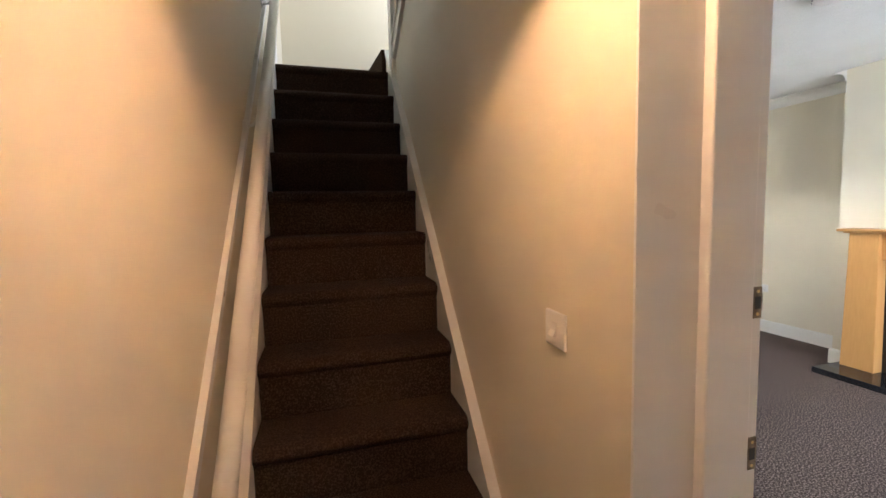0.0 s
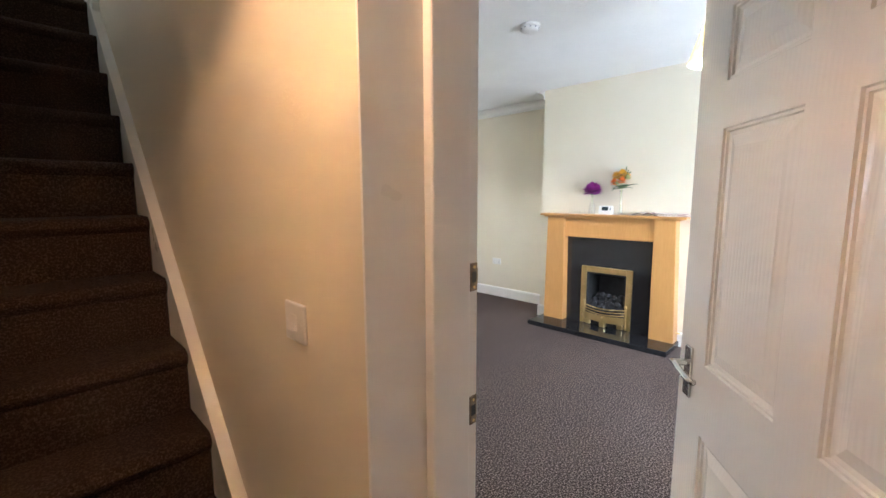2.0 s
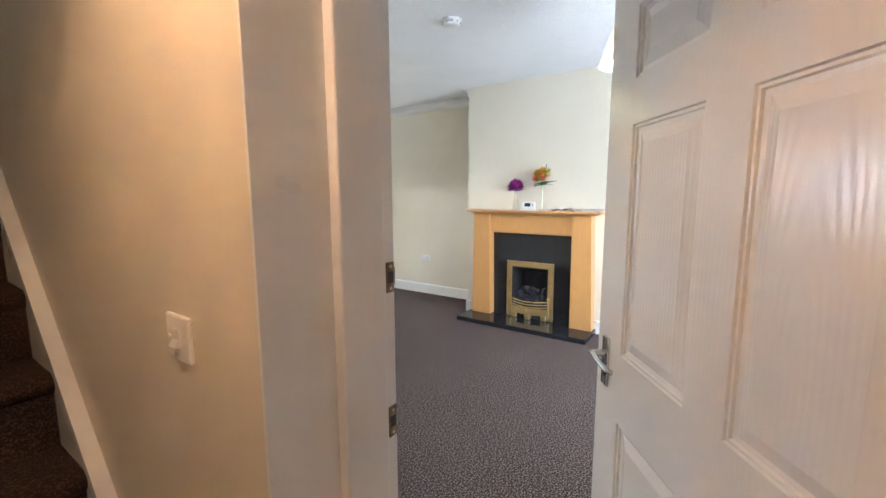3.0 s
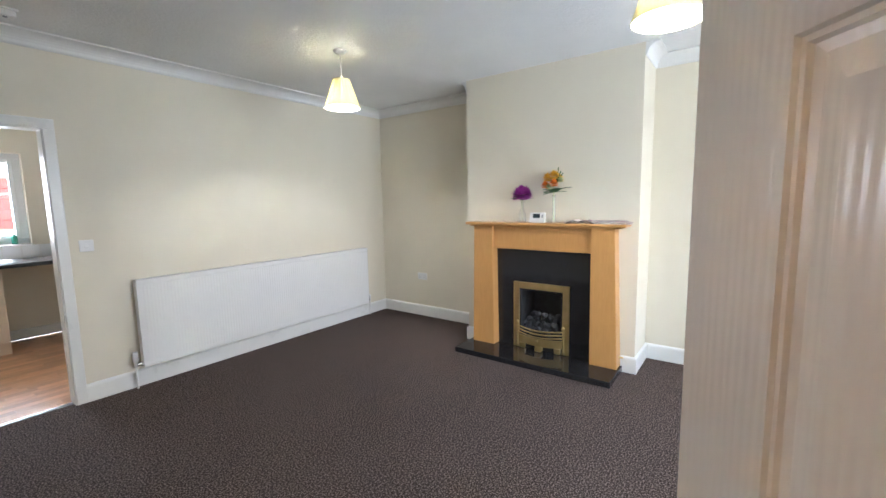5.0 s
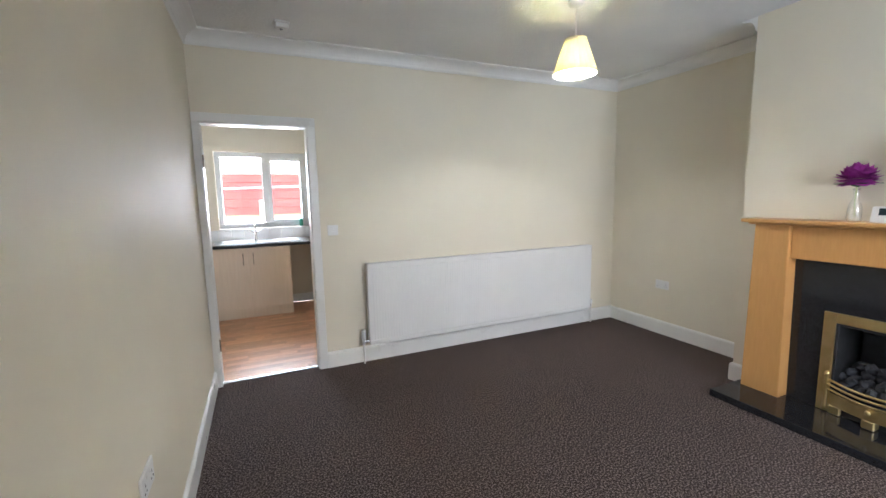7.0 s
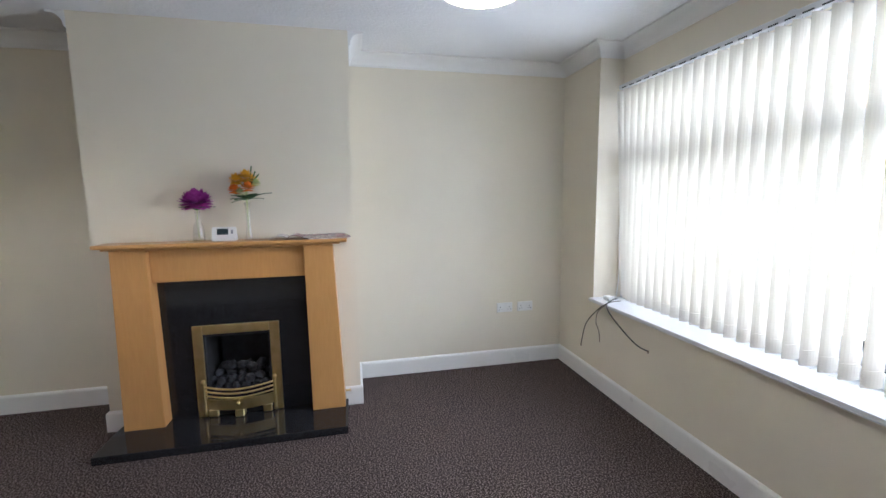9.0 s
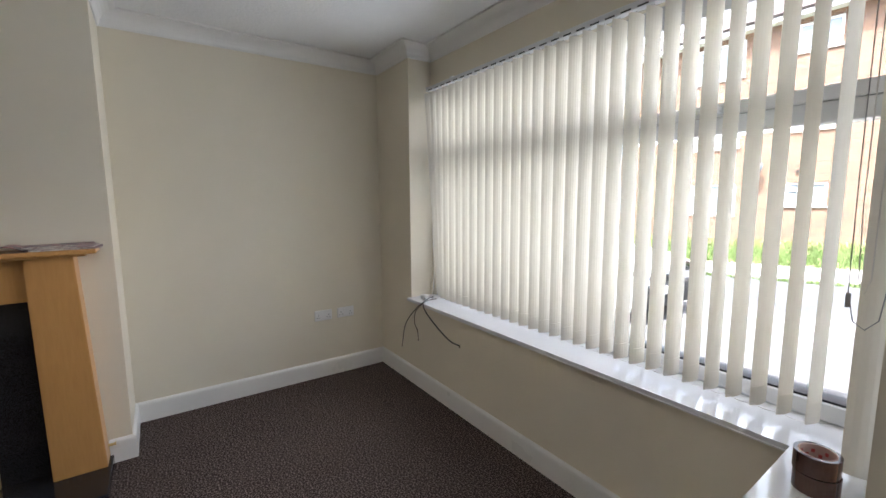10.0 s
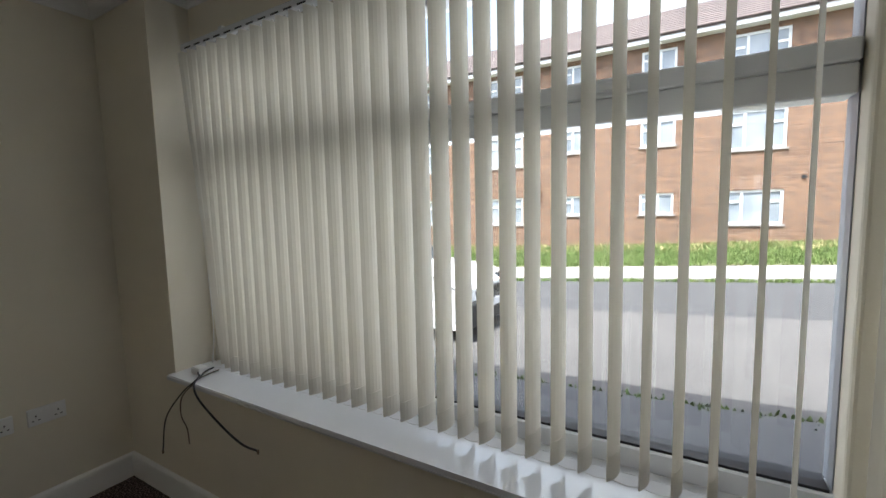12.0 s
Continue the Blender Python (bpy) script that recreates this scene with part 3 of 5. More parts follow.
part("winder_step", prism([(HALL_E + 0.12, 4.06), (1.2, 4.06), (1.2, 4.95), (HALL_E + 0.12, 4.95)], "z", CEILING + 0.13, 13 * RISE), STAIR_CARPET, stair)
rail = thing("handrail", "round white painted handrail on wall brackets", "handrail")
ry = lambda y: 0.988 + (y - 1.826) * 1.01
part("rail", tube([(-1.025, 1.30, ry(1.30)), (-1.025, 3.9, ry(3.9))], 0.024, 16), TRIM, rail, smooth=True)
for y in (1.62, 2.72, 3.6):
    br = part("bracket", tube([(HALL_W + 0.004, y, ry(y) - 0.075), (HALL_W + 0.035, y, ry(y) - 0.07), (-1.025, y, ry(y) - 0.02)], 0.007, 8), TRIM, rail, smooth=True)
    part("rose", lathe([(0.024, HALL_W), (0.024, HALL_W + 0.004), (0.014, HALL_W + 0.008)], 14, at=(0, y, ry(y) - 0.075), axis="x"), TRIM, br)
by = lambda y: 0.93 + (y - 1.794) * 0.97
part("batten", prism([(1.2, by(1.2)), (3.95, by(3.95)), (3.95, by(3.95) - 0.04), (1.2, by(1.2) - 0.04)], "x", HALL_W, HALL_W + 0.018), TRIM, rail, "white batten on the wall behind the rail")
panel = thing("bulkhead_trim", "white moulded trim along the sloping upper wall", "trim")
part("board", prism([(2.2, 3.36), (3.74, 2.50), (3.74, 2.60), (2.2, 3.46)], "x", HALL_E - 0.022, HALL_E), TRIM, panel)
part("bead", prism([(2.2, 3.46), (3.74, 2.60), (3.74, 2.62), (2.2, 3.48)], "x", HALL_E - 0.032, HALL_E), TRIM, panel)
part("newel", box(HALL_E - 0.03, HALL_E + 0.07, 3.74, 3.84, 2.3, 4.2, 0.004), TRIM, panel)

# ---- bay window ----


def frame_bars(rects, y0, y1, along="x", bev=0.004):
    bm = bmesh.new()
    for u0, u1, z0, z1 in rects:
        if along == "x":
            box(u0, u1, y0, y1, z0, z1, bev, bm=bm)
        else:
            box(y0, y1, u0, u1, z0, z1, bev, bm=bm)
    return bm


W0, W1, WB, WT, TR = 0.945, 3.50, SILL_Z + 0.002, 2.29, 1.755
win = tagged(new("window_1"), "white plastic front window with a top light", "window", kind="structure")
for nm, r in (("frame_bottom", (W0, W1, WB, WB + 0.065)), ("frame_top", (W0, W1, WT - 0.06, WT)), ("jamb", (W0, W0 + 0.05, WB + 0.065, WT - 0.06)), ("jamb", (W1 - 0.06, W1, WB + 0.065, WT - 0.06)), ("transom", (W0 + 0.06, W1 - 0.06, TR - 0.035, TR + 0.035))):
    part(nm, frame_bars([r], -0.31, -0.225), UPVC, win)
for nm, r in (("sash_rail", (W0 + 0.06, W1 - 0.06, TR + 0.035, TR + 0.085)), ("sash_rail", (W0 + 0.06, W1 - 0.06, WT - 0.11, WT - 0.06))):
    part(nm, frame_bars([r], -0.295, -0.21), UPVC, win)
part("pane", box(W0 + 0.05, W1 - 0.05, -0.276, -0.270, WB + 0.055, TR - 0.03), PANE, win).visible_shadow = False
part("pane", box(W0 + 0.05, W1 - 0.05, -0.266, -0.260, TR + 0.03, WT - 0.055), PANE, win).visible_shadow = False
# Dark gasket line, widened outwards to darken the over-lit frame edge.
part("gasket_shade_strip", frame_bars([(W0 + 0.06, W1 - 0.06, WB + 0.065, WB + 0.073)], -0.311, -0.236, bev=0), DARK, win)
# Added grey strip that dulls the over-lit jamb side.
part("gasket_shade_strip", box(W0 + 0.0535, W0 + 0.0565, -0.311, -0.236, WB + 0.073, WT - 0.06), GREY_PLASTIC, win)
part("latch", box(1.47, 1.59, -0.21, -0.192, TR + 0.045, TR + 0.07, 0.004), UPVC, win)
side = tagged(new("window_2"), "narrow white plastic side window of the bay", "window", kind="structure")
for nm, r in (("frame_bottom", (-0.37, 0.24, WB, WB + 0.06)), ("frame_top", (-0.37, 0.24, WT - 0.06, WT)), ("jamb", (-0.37, -0.325, WB + 0.06, WT - 0.06)), ("jamb", (0.19, 0.24, WB + 0.06, WT - 0.06))):
    part(nm, frame_bars([r], BAY_W - 0.07, BAY_W - 0.004, "y"), UPVC, side)
part("pane", box(BAY_W - 0.042, BAY_W - 0.036, -0.33, 0.20, WB + 0.05, WT - 0.05), PANE, side).visible_shadow = False
part("corner_post", box(0.895, W0 + 0.053, -0.312, BAY_S + 0.03, SILL_Z, 2.29, 0.012, 3), CREAM, side, "cream painted corner post")
part("sill_extension", box(BAY_W, 3.50, -0.315, BAY_S, SILL_Z - 0.02, SILL_Z - 0.002), UPVC, side)
sill = bmesh.new()
prism([(BAY_W, BAY_S), (PIER, BAY_S), (PIER, 0.0), (PIER + 0.01, 0.0), (PIER + 0.01, 0.04), (LOW_W, 0.04), (LOW_W, FRONT), (BAY_W, FRONT)], "z", SILL_Z - 0.025, SILL_Z, bm=sill)
bmesh.ops.bevel(sill, geom=list(sill.edges), offset=0.005, segments=2, affect="EDGES")
sill_ob = setting("sill", sill, SILL, "glossy white window sill wrapping the bay", "window sill")

# ---- pendant lamps ----


def ring_tube(r0, r1, h, seg=40, base=0.0):
    bm = bmesh.new()
    rings = [[bm.verts.new((r * math.cos(2 * math.pi * i / seg), r * math.sin(2 * math.pi * i / seg), z)) for i in range(seg)] for r, z in ((r0, base), (r1, base), (r1, base + h), (r0, base + h))]
    for a, b in zip(rings, rings[1:] + rings[:1]):
        for i in range(seg):
            bm.faces.new((a[i], a[(i + 1) % seg], b[(i + 1) % seg], b[i]))
    return bm


def pendant(x, y, ceiling_z, watts, colour, label, group="", bottom=2.185):
    """A fabric shade on a cord with a lit bulb, under a ceiling rose."""
    lamp = thing("pendant_lamp", label, "pendant lamp", group, at=(x, y, 0))
    top = bottom + 0.205
    part("ceiling_rose", lathe([(0.05, ceiling_z), (0.05, ceiling_z - 0.008), (0.042, ceiling_z - 0.022), (0.02, ceiling_z - 0.03), (0.008, ceiling_z - 0.036)][::-1], 24), PLASTIC, lamp, smooth=True)
    part("cord", tube([(0, 0, ceiling_z - 0.03), (0.0005, 0, top + 0.02)], 0.004, 8), PLASTIC, lamp)
    part("lampholder", lathe([(0.008, top + 0.03), (0.019, top + 0.015), (0.019, top - 0.05), (0.016, top - 0.06)][::-1], 16), PLASTIC, lamp)
    sh = bmesh.new()
    n = 72
    prof = [(0.066, top), (0.136, bottom)]
    rings = []
    for r, z in prof + [(0.1335, bottom), (0.0635, top)]:
        rings.append([sh.verts.new((r * (1 + 0.012 * math.cos(a * 24)) * math.cos(a), r * (1 + 0.012 * math.cos(a * 24)) * math.sin(a), z)) for a in (2 * math.pi * i / n for i in range(n))])
    for a, b in zip(rings, rings[1:] + rings[:1]):
        for i in range(n):
            sh.faces.new((a[i], a[(i + 1) % n], b[(i + 1) % n], b[i]))
    shade = part("shade", sh, SHADE, lamp, "pleated cream fabric shade", smooth=False)
    for r, z in ((0.0665, top), (0.1365, bottom)):
        part("trim_ring", ring_tube(r - 0.003, r + 0.0015, 0.008, 36, z - 0.004), SHADE, shade)
    for k in range(3):
        a = 2 * math.pi * k / 3
        part("spoke", tube([(0.016 * math.cos(a), 0.016 * math.sin(a), top - 0.045), (0.064 * math.cos(a), 0.064 * math.sin(a), top - 0.004)], 0.0015, 6), PLASTIC, lamp)
    part("bulb", lathe([(0.013, top - 0.06), (0.014, top - 0.075), (0.024, top - 0.09), (0.027, top - 0.108), (0.018, top - 0.117), (0.006, top - 0.121)][::-1], 18), BULB, lamp, "lit bulb", smooth=True)
    data = bpy.data.lights.new("bulb_light", "POINT")
    data.energy, data.color, data.shadow_soft_size = watts, colour, 0.02
    lt = new("bulb_light", data)
    lt.location = (x, y, bottom + 0.055)
    return lamp


pendant(2.29, 3.74, CEILING, ROOM_LAMP, (1.0, 0.92, 0.82), "cream pleated pendant lamp, lit, hanging from the ceiling", "pendant lamps in the living room")
pendant(1.92, 1.43, CEILING, ROOM_LAMP, (1.0, 0.92, 0.82), "cream pleated pendant lamp, lit, hanging from the ceiling", "pendant lamps in the living room", bottom=2.125)
pendant(-0.62, 1.42, CEILING, HALL_LAMP, (1.0, 0.54, 0.28), "cream pleated pendant lamp, lit, over the hall", bottom=2.09)
door_data = bpy.data.lights.new("front_door_daylight", "AREA")
door_data.shape, door_data.size, door_data.size_y = "RECTANGLE", 0.56, 0.93
door_data.energy, door_data.color = FRONT_DOOR, (0.86, 0.93, 1.0)
new("front_door_daylight", door_data).matrix_world = look((-0.71, 0.215, 1.475), (-0.71, 2.0, 1.475))
for nm, watts, wide, high, at, to in (("bay_daylight", BAY_DAYLIGHT, 2.1, 1.25, (2.3, -0.41, 1.54), (2.3, 2.0, 1.24)),
                                     ("side_daylight", SIDE_DAYLIGHT, 0.5, 1.45, (BAY_W - 0.09, -0.06, 1.50), (3.0, 0.35, 1.2)),
                                     ("kitchen_daylight", KITCHEN_DAYLIGHT, 1.0, 0.9, (0.5, KIT_N + 0.24, (KW[2] + KW[3]) / 2), (0.5, 5.0, 0.9))):
    opening = bpy.data.lights.new(nm, "AREA")
    opening.shape, opening.size, opening.size_y = "RECTANGLE", wide, high
    opening.energy, opening.color = watts, (0.94, 0.97, 1.0)
    new(nm, opening).matrix_world = look(at, to)
landing_data = bpy.data.lights.new("landing_daylight", "AREA")
landing_data.shape, landing_data.size, landing_data.size_y = "RECTANGLE", 0.75, 1.05
landing_data.energy, landing_data.color = LANDING, (0.95, 0.97, 1.0)
new("landing_daylight", landing_data).matrix_world = look((1.19, 4.35, 4.05), (0.0, 4.35, 3.9))

# ---- fireplace ----
hearth = thing("hearth", "polished black granite hearth slab on the carpet", "hearth")
part("slab", box(3.21, BREAST, 1.92, 3.35, 0.0, 0.05, 0.004, 2), GRANITE, hearth)
fp = thing("fireplace_surround", "honey beech fireplace surround with tapered legs and shelf", "fireplace")
part("back_panel", wall_with_holes("y", 3.575, BREAST - 0.001, (2.15, 3.095), (0.05, 1.03), [(2.44, 2.87, 0.05, 0.63)]), GRANITE, fp, "polished black granite back panel")
LEG_X = 3.475
for a, b, a2, b2 in ((3.068, 3.303, 3.086, 3.283), (2.157, 1.937, 2.166, 1.982)):
    bm = bmesh.new()
    lo = [(LEG_X, a), (LEG_X, b), (BREAST - 0.002, b), (BREAST - 0.002, a)]
    hi = [(LEG_X, a2), (LEG_X, b2), (BREAST - 0.002, b2), (BREAST - 0.002, a2)]
    vl = [bm.verts.new((x, y, 0.05)) for x, y in lo]
    vh = [bm.verts.new((x, y, 1.215)) for x, y in hi]
    bm.faces.new(vl)
    bm.faces.new(vh)
    for q in range(4):
        bm.faces.new((vl[q], vl[(q + 1) % 4], vh[(q + 1) % 4], vh[q]))
    bmesh.ops.bevel(bm, geom=list(bm.edges), offset=0.003, segments=2, affect="EDGES")
    part("leg", bm, BEECH, fp)
part("frieze", box(3.51, BREAST - 0.002, 2.168, 3.084, 0.99, 1.215, 0.003), BEECH, fp)
part("shelf", box(3.425, BREAST - 0.001, 1.885, 3.352, 1.216, 1.24, 0.006, 3), BEECH, fp)
part("shelf_bead", box(3.45, BREAST - 0.002, 1.93, 3.315, 1.203, 1.2155, 0.004, 2), BEECH, fp)

fire = thing("gas_fire", "brass framed inset gas fire with grey ceramic coals", "gas fire")
FY0, FY1, FZ = 2.361, 2.900, 0.68
bm = bmesh.new()
for y0, y1, z0, z1 in ((FY0, FY0 + 0.062, 0.05, FZ), (FY1 - 0.062, FY1, 0.05, FZ), (FY0 + 0.062, FY1 - 0.062, FZ - 0.062, FZ)):
    box(3.553, 3.574, y0, y1, z0, z1, 0.006, 2, bm=bm)
part("frame", bm, BRASS, fire, "polished brass frame")
bm = bmesh.new()
for y0, y1, z0, z1 in ((FY0 + 0.062, FY0 + 0.076, 0.05, FZ - 0.062), (FY1 - 0.076, FY1 - 0.062, 0.05, FZ - 0.062), (FY0 + 0.076, FY1 - 0.076, FZ - 0.076, FZ - 0.062)):
    box(3.56, 3.572, y0, y1, z0, z1, 0.002, bm=bm)
part("inner_frame", bm, SOOT, fire)
bm = bmesh.new()
y0, y1, x0, x1, z0, z1 = FY0 + 0.076, FY1 - 0.076, 3.572, 3.86, 0.06, FZ - 0.076
box(x1, x1 + 0.01, y0, y1, z0, z1, bm=bm)
box(x0, x1, y0 - 0.008, y0, z0, z1, bm=bm)
box(x0, x1, y1, y1 + 0.008, z0, z1, bm=bm)
box(x0, x1, y0, y1, z1, z1 + 0.01, bm=bm)
box(x0, x1, y0, y1, z0 - 0.01, z0, bm=bm)
part("firebox", bm, SOOT, fire)
part("liner", box(3.80, 3.815, y0 + 0.03, y1 - 0.03, 0.18, 0.53), LINER, fire, "grey fibre back liner")
part("burner_tray", box(3.60, 3.80, y0 + 0.03, y1 - 0.03, 0.16, 0.20), SOOT, fire)


def coal_mesh():
    bm = bmesh.new()
    bmesh.ops.create_icosphere(bm, subdivisions=2, radius=0.033)
    off = random.uniform(0, 50)
    for v in bm.verts:
        v.co *= 1 + 0.42 * noise.noise(v.co * 38 + Vector((off, off, 0)))
        v.co.x = max(-0.026, min(0.026, v.co.x))
        v.co.z = max(-0.026, min(0.024, v.co.z))
    me = bpy.data.meshes.new("coal")
    bm.to_mesh(me)
    bm.free()
    me.materials.append(COAL)
    return me


coal_kinds = [coal_mesh() for _ in range(5)]
for row, (x, z, n) in enumerate(((3.605, 0.225, 6), (3.655, 0.265, 7), (3.70, 0.300, 6), (3.745, 0.325, 6), (3.62, 0.275, 5), (3.68, 0.345, 5))):
    for i in range(n):
        c = new("coal", random.choice(coal_kinds))
        y = (y0 + y1) / 2 + (i - (n - 1) / 2) * 0.062 + random.uniform(-0.01, 0.01)
        c.matrix_basis = pose(x + random.uniform(-0.012, 0.012), y, z + random.uniform(-0.012, 0.012), random.uniform(0, 360), random.uniform(0, 360), random.uniform(0, 360))
        c.parent = fire
yc, hw = (FY0 + FY1) / 2, 0.222


def bowed(z, depth, r):
    return tube([(3.55 - depth * math.cos(math.pi / 2 * s), yc + s * hw, z - 0.012 * math.cos(math.pi / 2 * s)) for s in [(-1 + i / 8) for i in range(17)]], r, 8)


for z in (0.262, 0.232, 0.202):
    bar = part("fret_bar", bowed(z, 0.055, 0.007), BRASS, fire, "bowed brass bar", smooth=True)
for s in (-1, 1):
    part("fret_post", lathe([(0.014, 0.06), (0.011, 0.09), (0.009, 0.25), (0.013, 0.262), (0.006, 0.272), (0.015, 0.284), (0.016, 0.298), (0.008, 0.312)], 16, at=(3.545, yc + s * hw, 0)), BRASS, fire, smooth=True)
bm = bmesh.new()
out = [(3.55 - 0.052 * math.cos(math.pi / 2 * s), yc + s * (hw - 0.012)) for s in [(-1 + i / 8) for i in range(17)]]
prism(out + [(x + 0.008, y) for x, y in reversed(out)], "z", 0.105, 0.178, bm=bm)
part("ashpan_cover", bm, BRASS, fire, "bowed brass ash pan cover")
part("knob", lathe([(0.004, 3.470), (0.012, 3.474), (0.014, 3.480), (0.008, 3.488), (0.005, 3.50)], 14, at=(0, yc, 0.158), axis="x"), BRASS, fire, smooth=True)
for s in (-1, 0, 1):
    bm = box(3.498 + 0.035 * abs(s), 3.56, yc + s * 0.17 - 0.03, yc + s * 0.17 + 0.03, 0.051, 0.105, 0.006)
    part("foot", bm, BRASS, fire)
# Black sheet put in for the shade behind the ash pan cover.
part("ashpan_painted_shade", box(3.556, 3.562, yc - hw + 0.02, yc + hw - 0.02, 0.052, 0.20), SOOT, fire)
gas = thing("gas_tap", "small brass gas tap on the surround's side", "gas tap")
part("stem", lathe([(0.012, 1.90), (0.007, 1.905), (0.007, 1.925), (0.009, 1.934)], 12, at=(3.53, 0, 0.145), axis="y"), BRASS, gas)

# ---- radiator ----
rad = thing("radiator", "long white double panel radiator on the wall", "radiator")
RX0, RX1, RZ0, RZ1, RY = 1.20, 3.66, 0.165, 0.875, 4.985


def ribbed_panel(yf, yb):
    bm = bmesh.new()
    n = 98
    step = (RX1 - RX0 - 0.05) / n
    pts = [(RX0, yf)]
    for i in range(n):
        u = RX0 + 0.025 + i * step
        pts += [(u + 0.004, yf), (u + 0.008, yf + 0.0011), (u + step - 0.008, yf + 0.0011), (u + step - 0.004, yf)]
    pts += [(RX1, yf), (RX1, yb), (RX0, yb)]
    prism(pts, "z", RZ0 + 0.04, RZ1 - 0.045, bm=bm)
    box(RX0, RX1, yf, yb, RZ0, RZ0 + 0.04, 0.006, 2, bm=bm)
    box(RX0, RX1, yf, yb, RZ1 - 0.045, RZ1 - 0.004, 0.006, 2, bm=bm)
    return bm


part("front_panel", ribbed_panel(RY, RY + 0.013), RADIATOR, rad)
part("back_panel", box(RX0, RX1, RY + 0.05, RY + 0.06, RZ0, RZ1 - 0.004, 0.004), RADIATOR, rad)
grille = bmesh.new()
box(RX0, RX1, RY - 0.002, RY + 0.004, RZ1 - 0.018, RZ1, bm=grille)
box(RX0, RX1, RY + 0.058, RY + 0.064, RZ1 - 0.018, RZ1, bm=grille)
for i in range(123):
    u = RX0 + 0.006 + i * 0.02
    box(u, u + 0.006, RY + 0.004, RY + 0.058, RZ1 - 0.004, RZ1, bm=grille)
part("top_grille", grille, RADIATOR, rad)
for u0, u1 in ((RX0 - 0.003, RX0), (RX1, RX1 + 0.003)):
    part("end_cover", box(u0, u1, RY - 0.002, RY + 0.064, RZ0 + 0.02, RZ1, 0.001), RADIATOR, rad)
for u in (1.6, 3.25):
    part("wall_bracket", box(u, u + 0.03, RY + 0.064, NORTH, 0.25, 0.8), RADIATOR, rad)
valve = part("valve", lathe([(0.013, 0.175), (0.013, 0.215), (0.019, 0.22), (0.021, 0.285), (0.017, 0.30)], 16, at=(RX0 - 0.05, RY + 0.03, 0)), PLASTIC, rad, "white thermostatic valve head", smooth=True)
part("valve_body", tube([(RX0 - 0.05, RY + 0.03, 0.195), (RX0 - 0.003, RY + 0.03, 0.195)], 0.011, 10), CHROME, valve)
part("pipe", tube([(RX0 - 0.05, RY + 0.03, 0.0), (RX0 - 0.05, RY + 0.03, 0.18)], 0.0075, 10), TRIM, valve)
valve = part("valve", lathe([(0.011, 0.19), (0.011, 0.225), (0.016, 0.228), (0.015, 0.262)], 14, at=(RX1 + 0.04, RY + 0.03, 0)), PLASTIC, rad, "small white lockshield valve", smooth=True)
part("valve_body", tube([(RX1 + 0.04, RY + 0.03, 0.205), (RX1 + 0.003, RY + 0.03, 0.205)], 0.010, 10), CHROME, valve)
part("pipe", tube([(RX1 + 0.04, RY + 0.03, 0.0), (RX1 + 0.04, RY + 0.03, 0.19)], 0.0075, 10), TRIM, valve)

# ---- vertical blinds ----
BLIND_Y, BLIND_T, BLIND_B = -0.125, 2.255, SILL_Z + 0.03


def vane_mesh(name, width, top, bottom):
    """A fabric vane with a slight bow across its width and a weight pocket at the foot."""
    bm = bmesh.new()
    n = 6
    prof = [(-width / 2 + width * i / n, 0.010 * (1 - (2 * i / n - 1) ** 2)) for i in range(n + 1)]
    outline = prof + [(u, v + 0.0009) for u, v in reversed(prof)]
    prism(outline, "z", bottom, top, bm=bm)
    me = bpy.data.meshes.new(name)
    bmesh.ops.recalc_face_normals(bm, faces=bm.faces)
    bm.to_mesh(me)
    bm.free()
    me.materials.append(VANE)
    return me


blind = thing("vertical_blind", "cream fabric vertical blind, vanes turned open", "blind")
part("head_rail", box(1.02, 3.44, BLIND_Y - 0.022, BLIND_Y + 0.022, BLIND_T + 0.012, BLIND_T + 0.045, 0.004), UPVC, blind, "slim white head rail")
for u in (1.3, 2.2, 3.1):
    part("rail_bracket", box(u, u + 0.03, BAY_S, BLIND_Y + 0.024, BLIND_T + 0.040, BLIND_T + 0.052), UPVC, blind)
vm = vane_mesh("vane", 0.089, BLIND_T, BLIND_B)
arc = [(-0.0435 + 0.0145 * i, 0.010 * (1 - (i / 3 - 1) ** 2)) for i in range(7)]
bm = prism([(u, v - 0.0012) for u, v in arc] + [(u, v + 0.0024) for u, v in reversed(arc)], "z", BLIND_B + 0.001, BLIND_B + 0.072)
bmesh.ops.recalc_face_normals(bm, faces=bm.faces)
wm = bpy.data.meshes.new("weight_pocket")
bm.to_mesh(wm)
bm.free()
wm.materials.append(VANE)
bm = lathe([(0.004, BLIND_T), (0.004, BLIND_T + 0.014)], 8)
hm = bpy.data.meshes.new("hook")
bm.to_mesh(hm)
bm.free()
hm.materials.append(PLASTIC)
VANES = 31
for i in range(VANES):
    u = 1.100 + i * 0.0772
    v = new("vane", vm)
    v.parent = blind
    lean = 3.2 * max(0.0, (i - 26) / 4) ** 2        # the end vanes are dragged aside at the foot
    v.matrix_basis = pose(u, BLIND_Y, BLIND_T, 0, lean, 77.5 + random.uniform(-2.5, 2.5)) @ pose(0, 0, -BLIND_T)
    for me in (wm, hm):
        w = new(me.name, me)
        w.parent = v
# Dark bars on the rail's face stand for the shaded gaps between hooks.
for i in range(VANES - 1):
    u = 1.100 + i * 0.0772
    part("rail_gap_shade", box(u + 0.014, u + 0.062, BLIND_Y + 0.0222, BLIND_Y + 0.0235, BLIND_T + 0.015, BLIND_T + 0.022), DARK, blind)
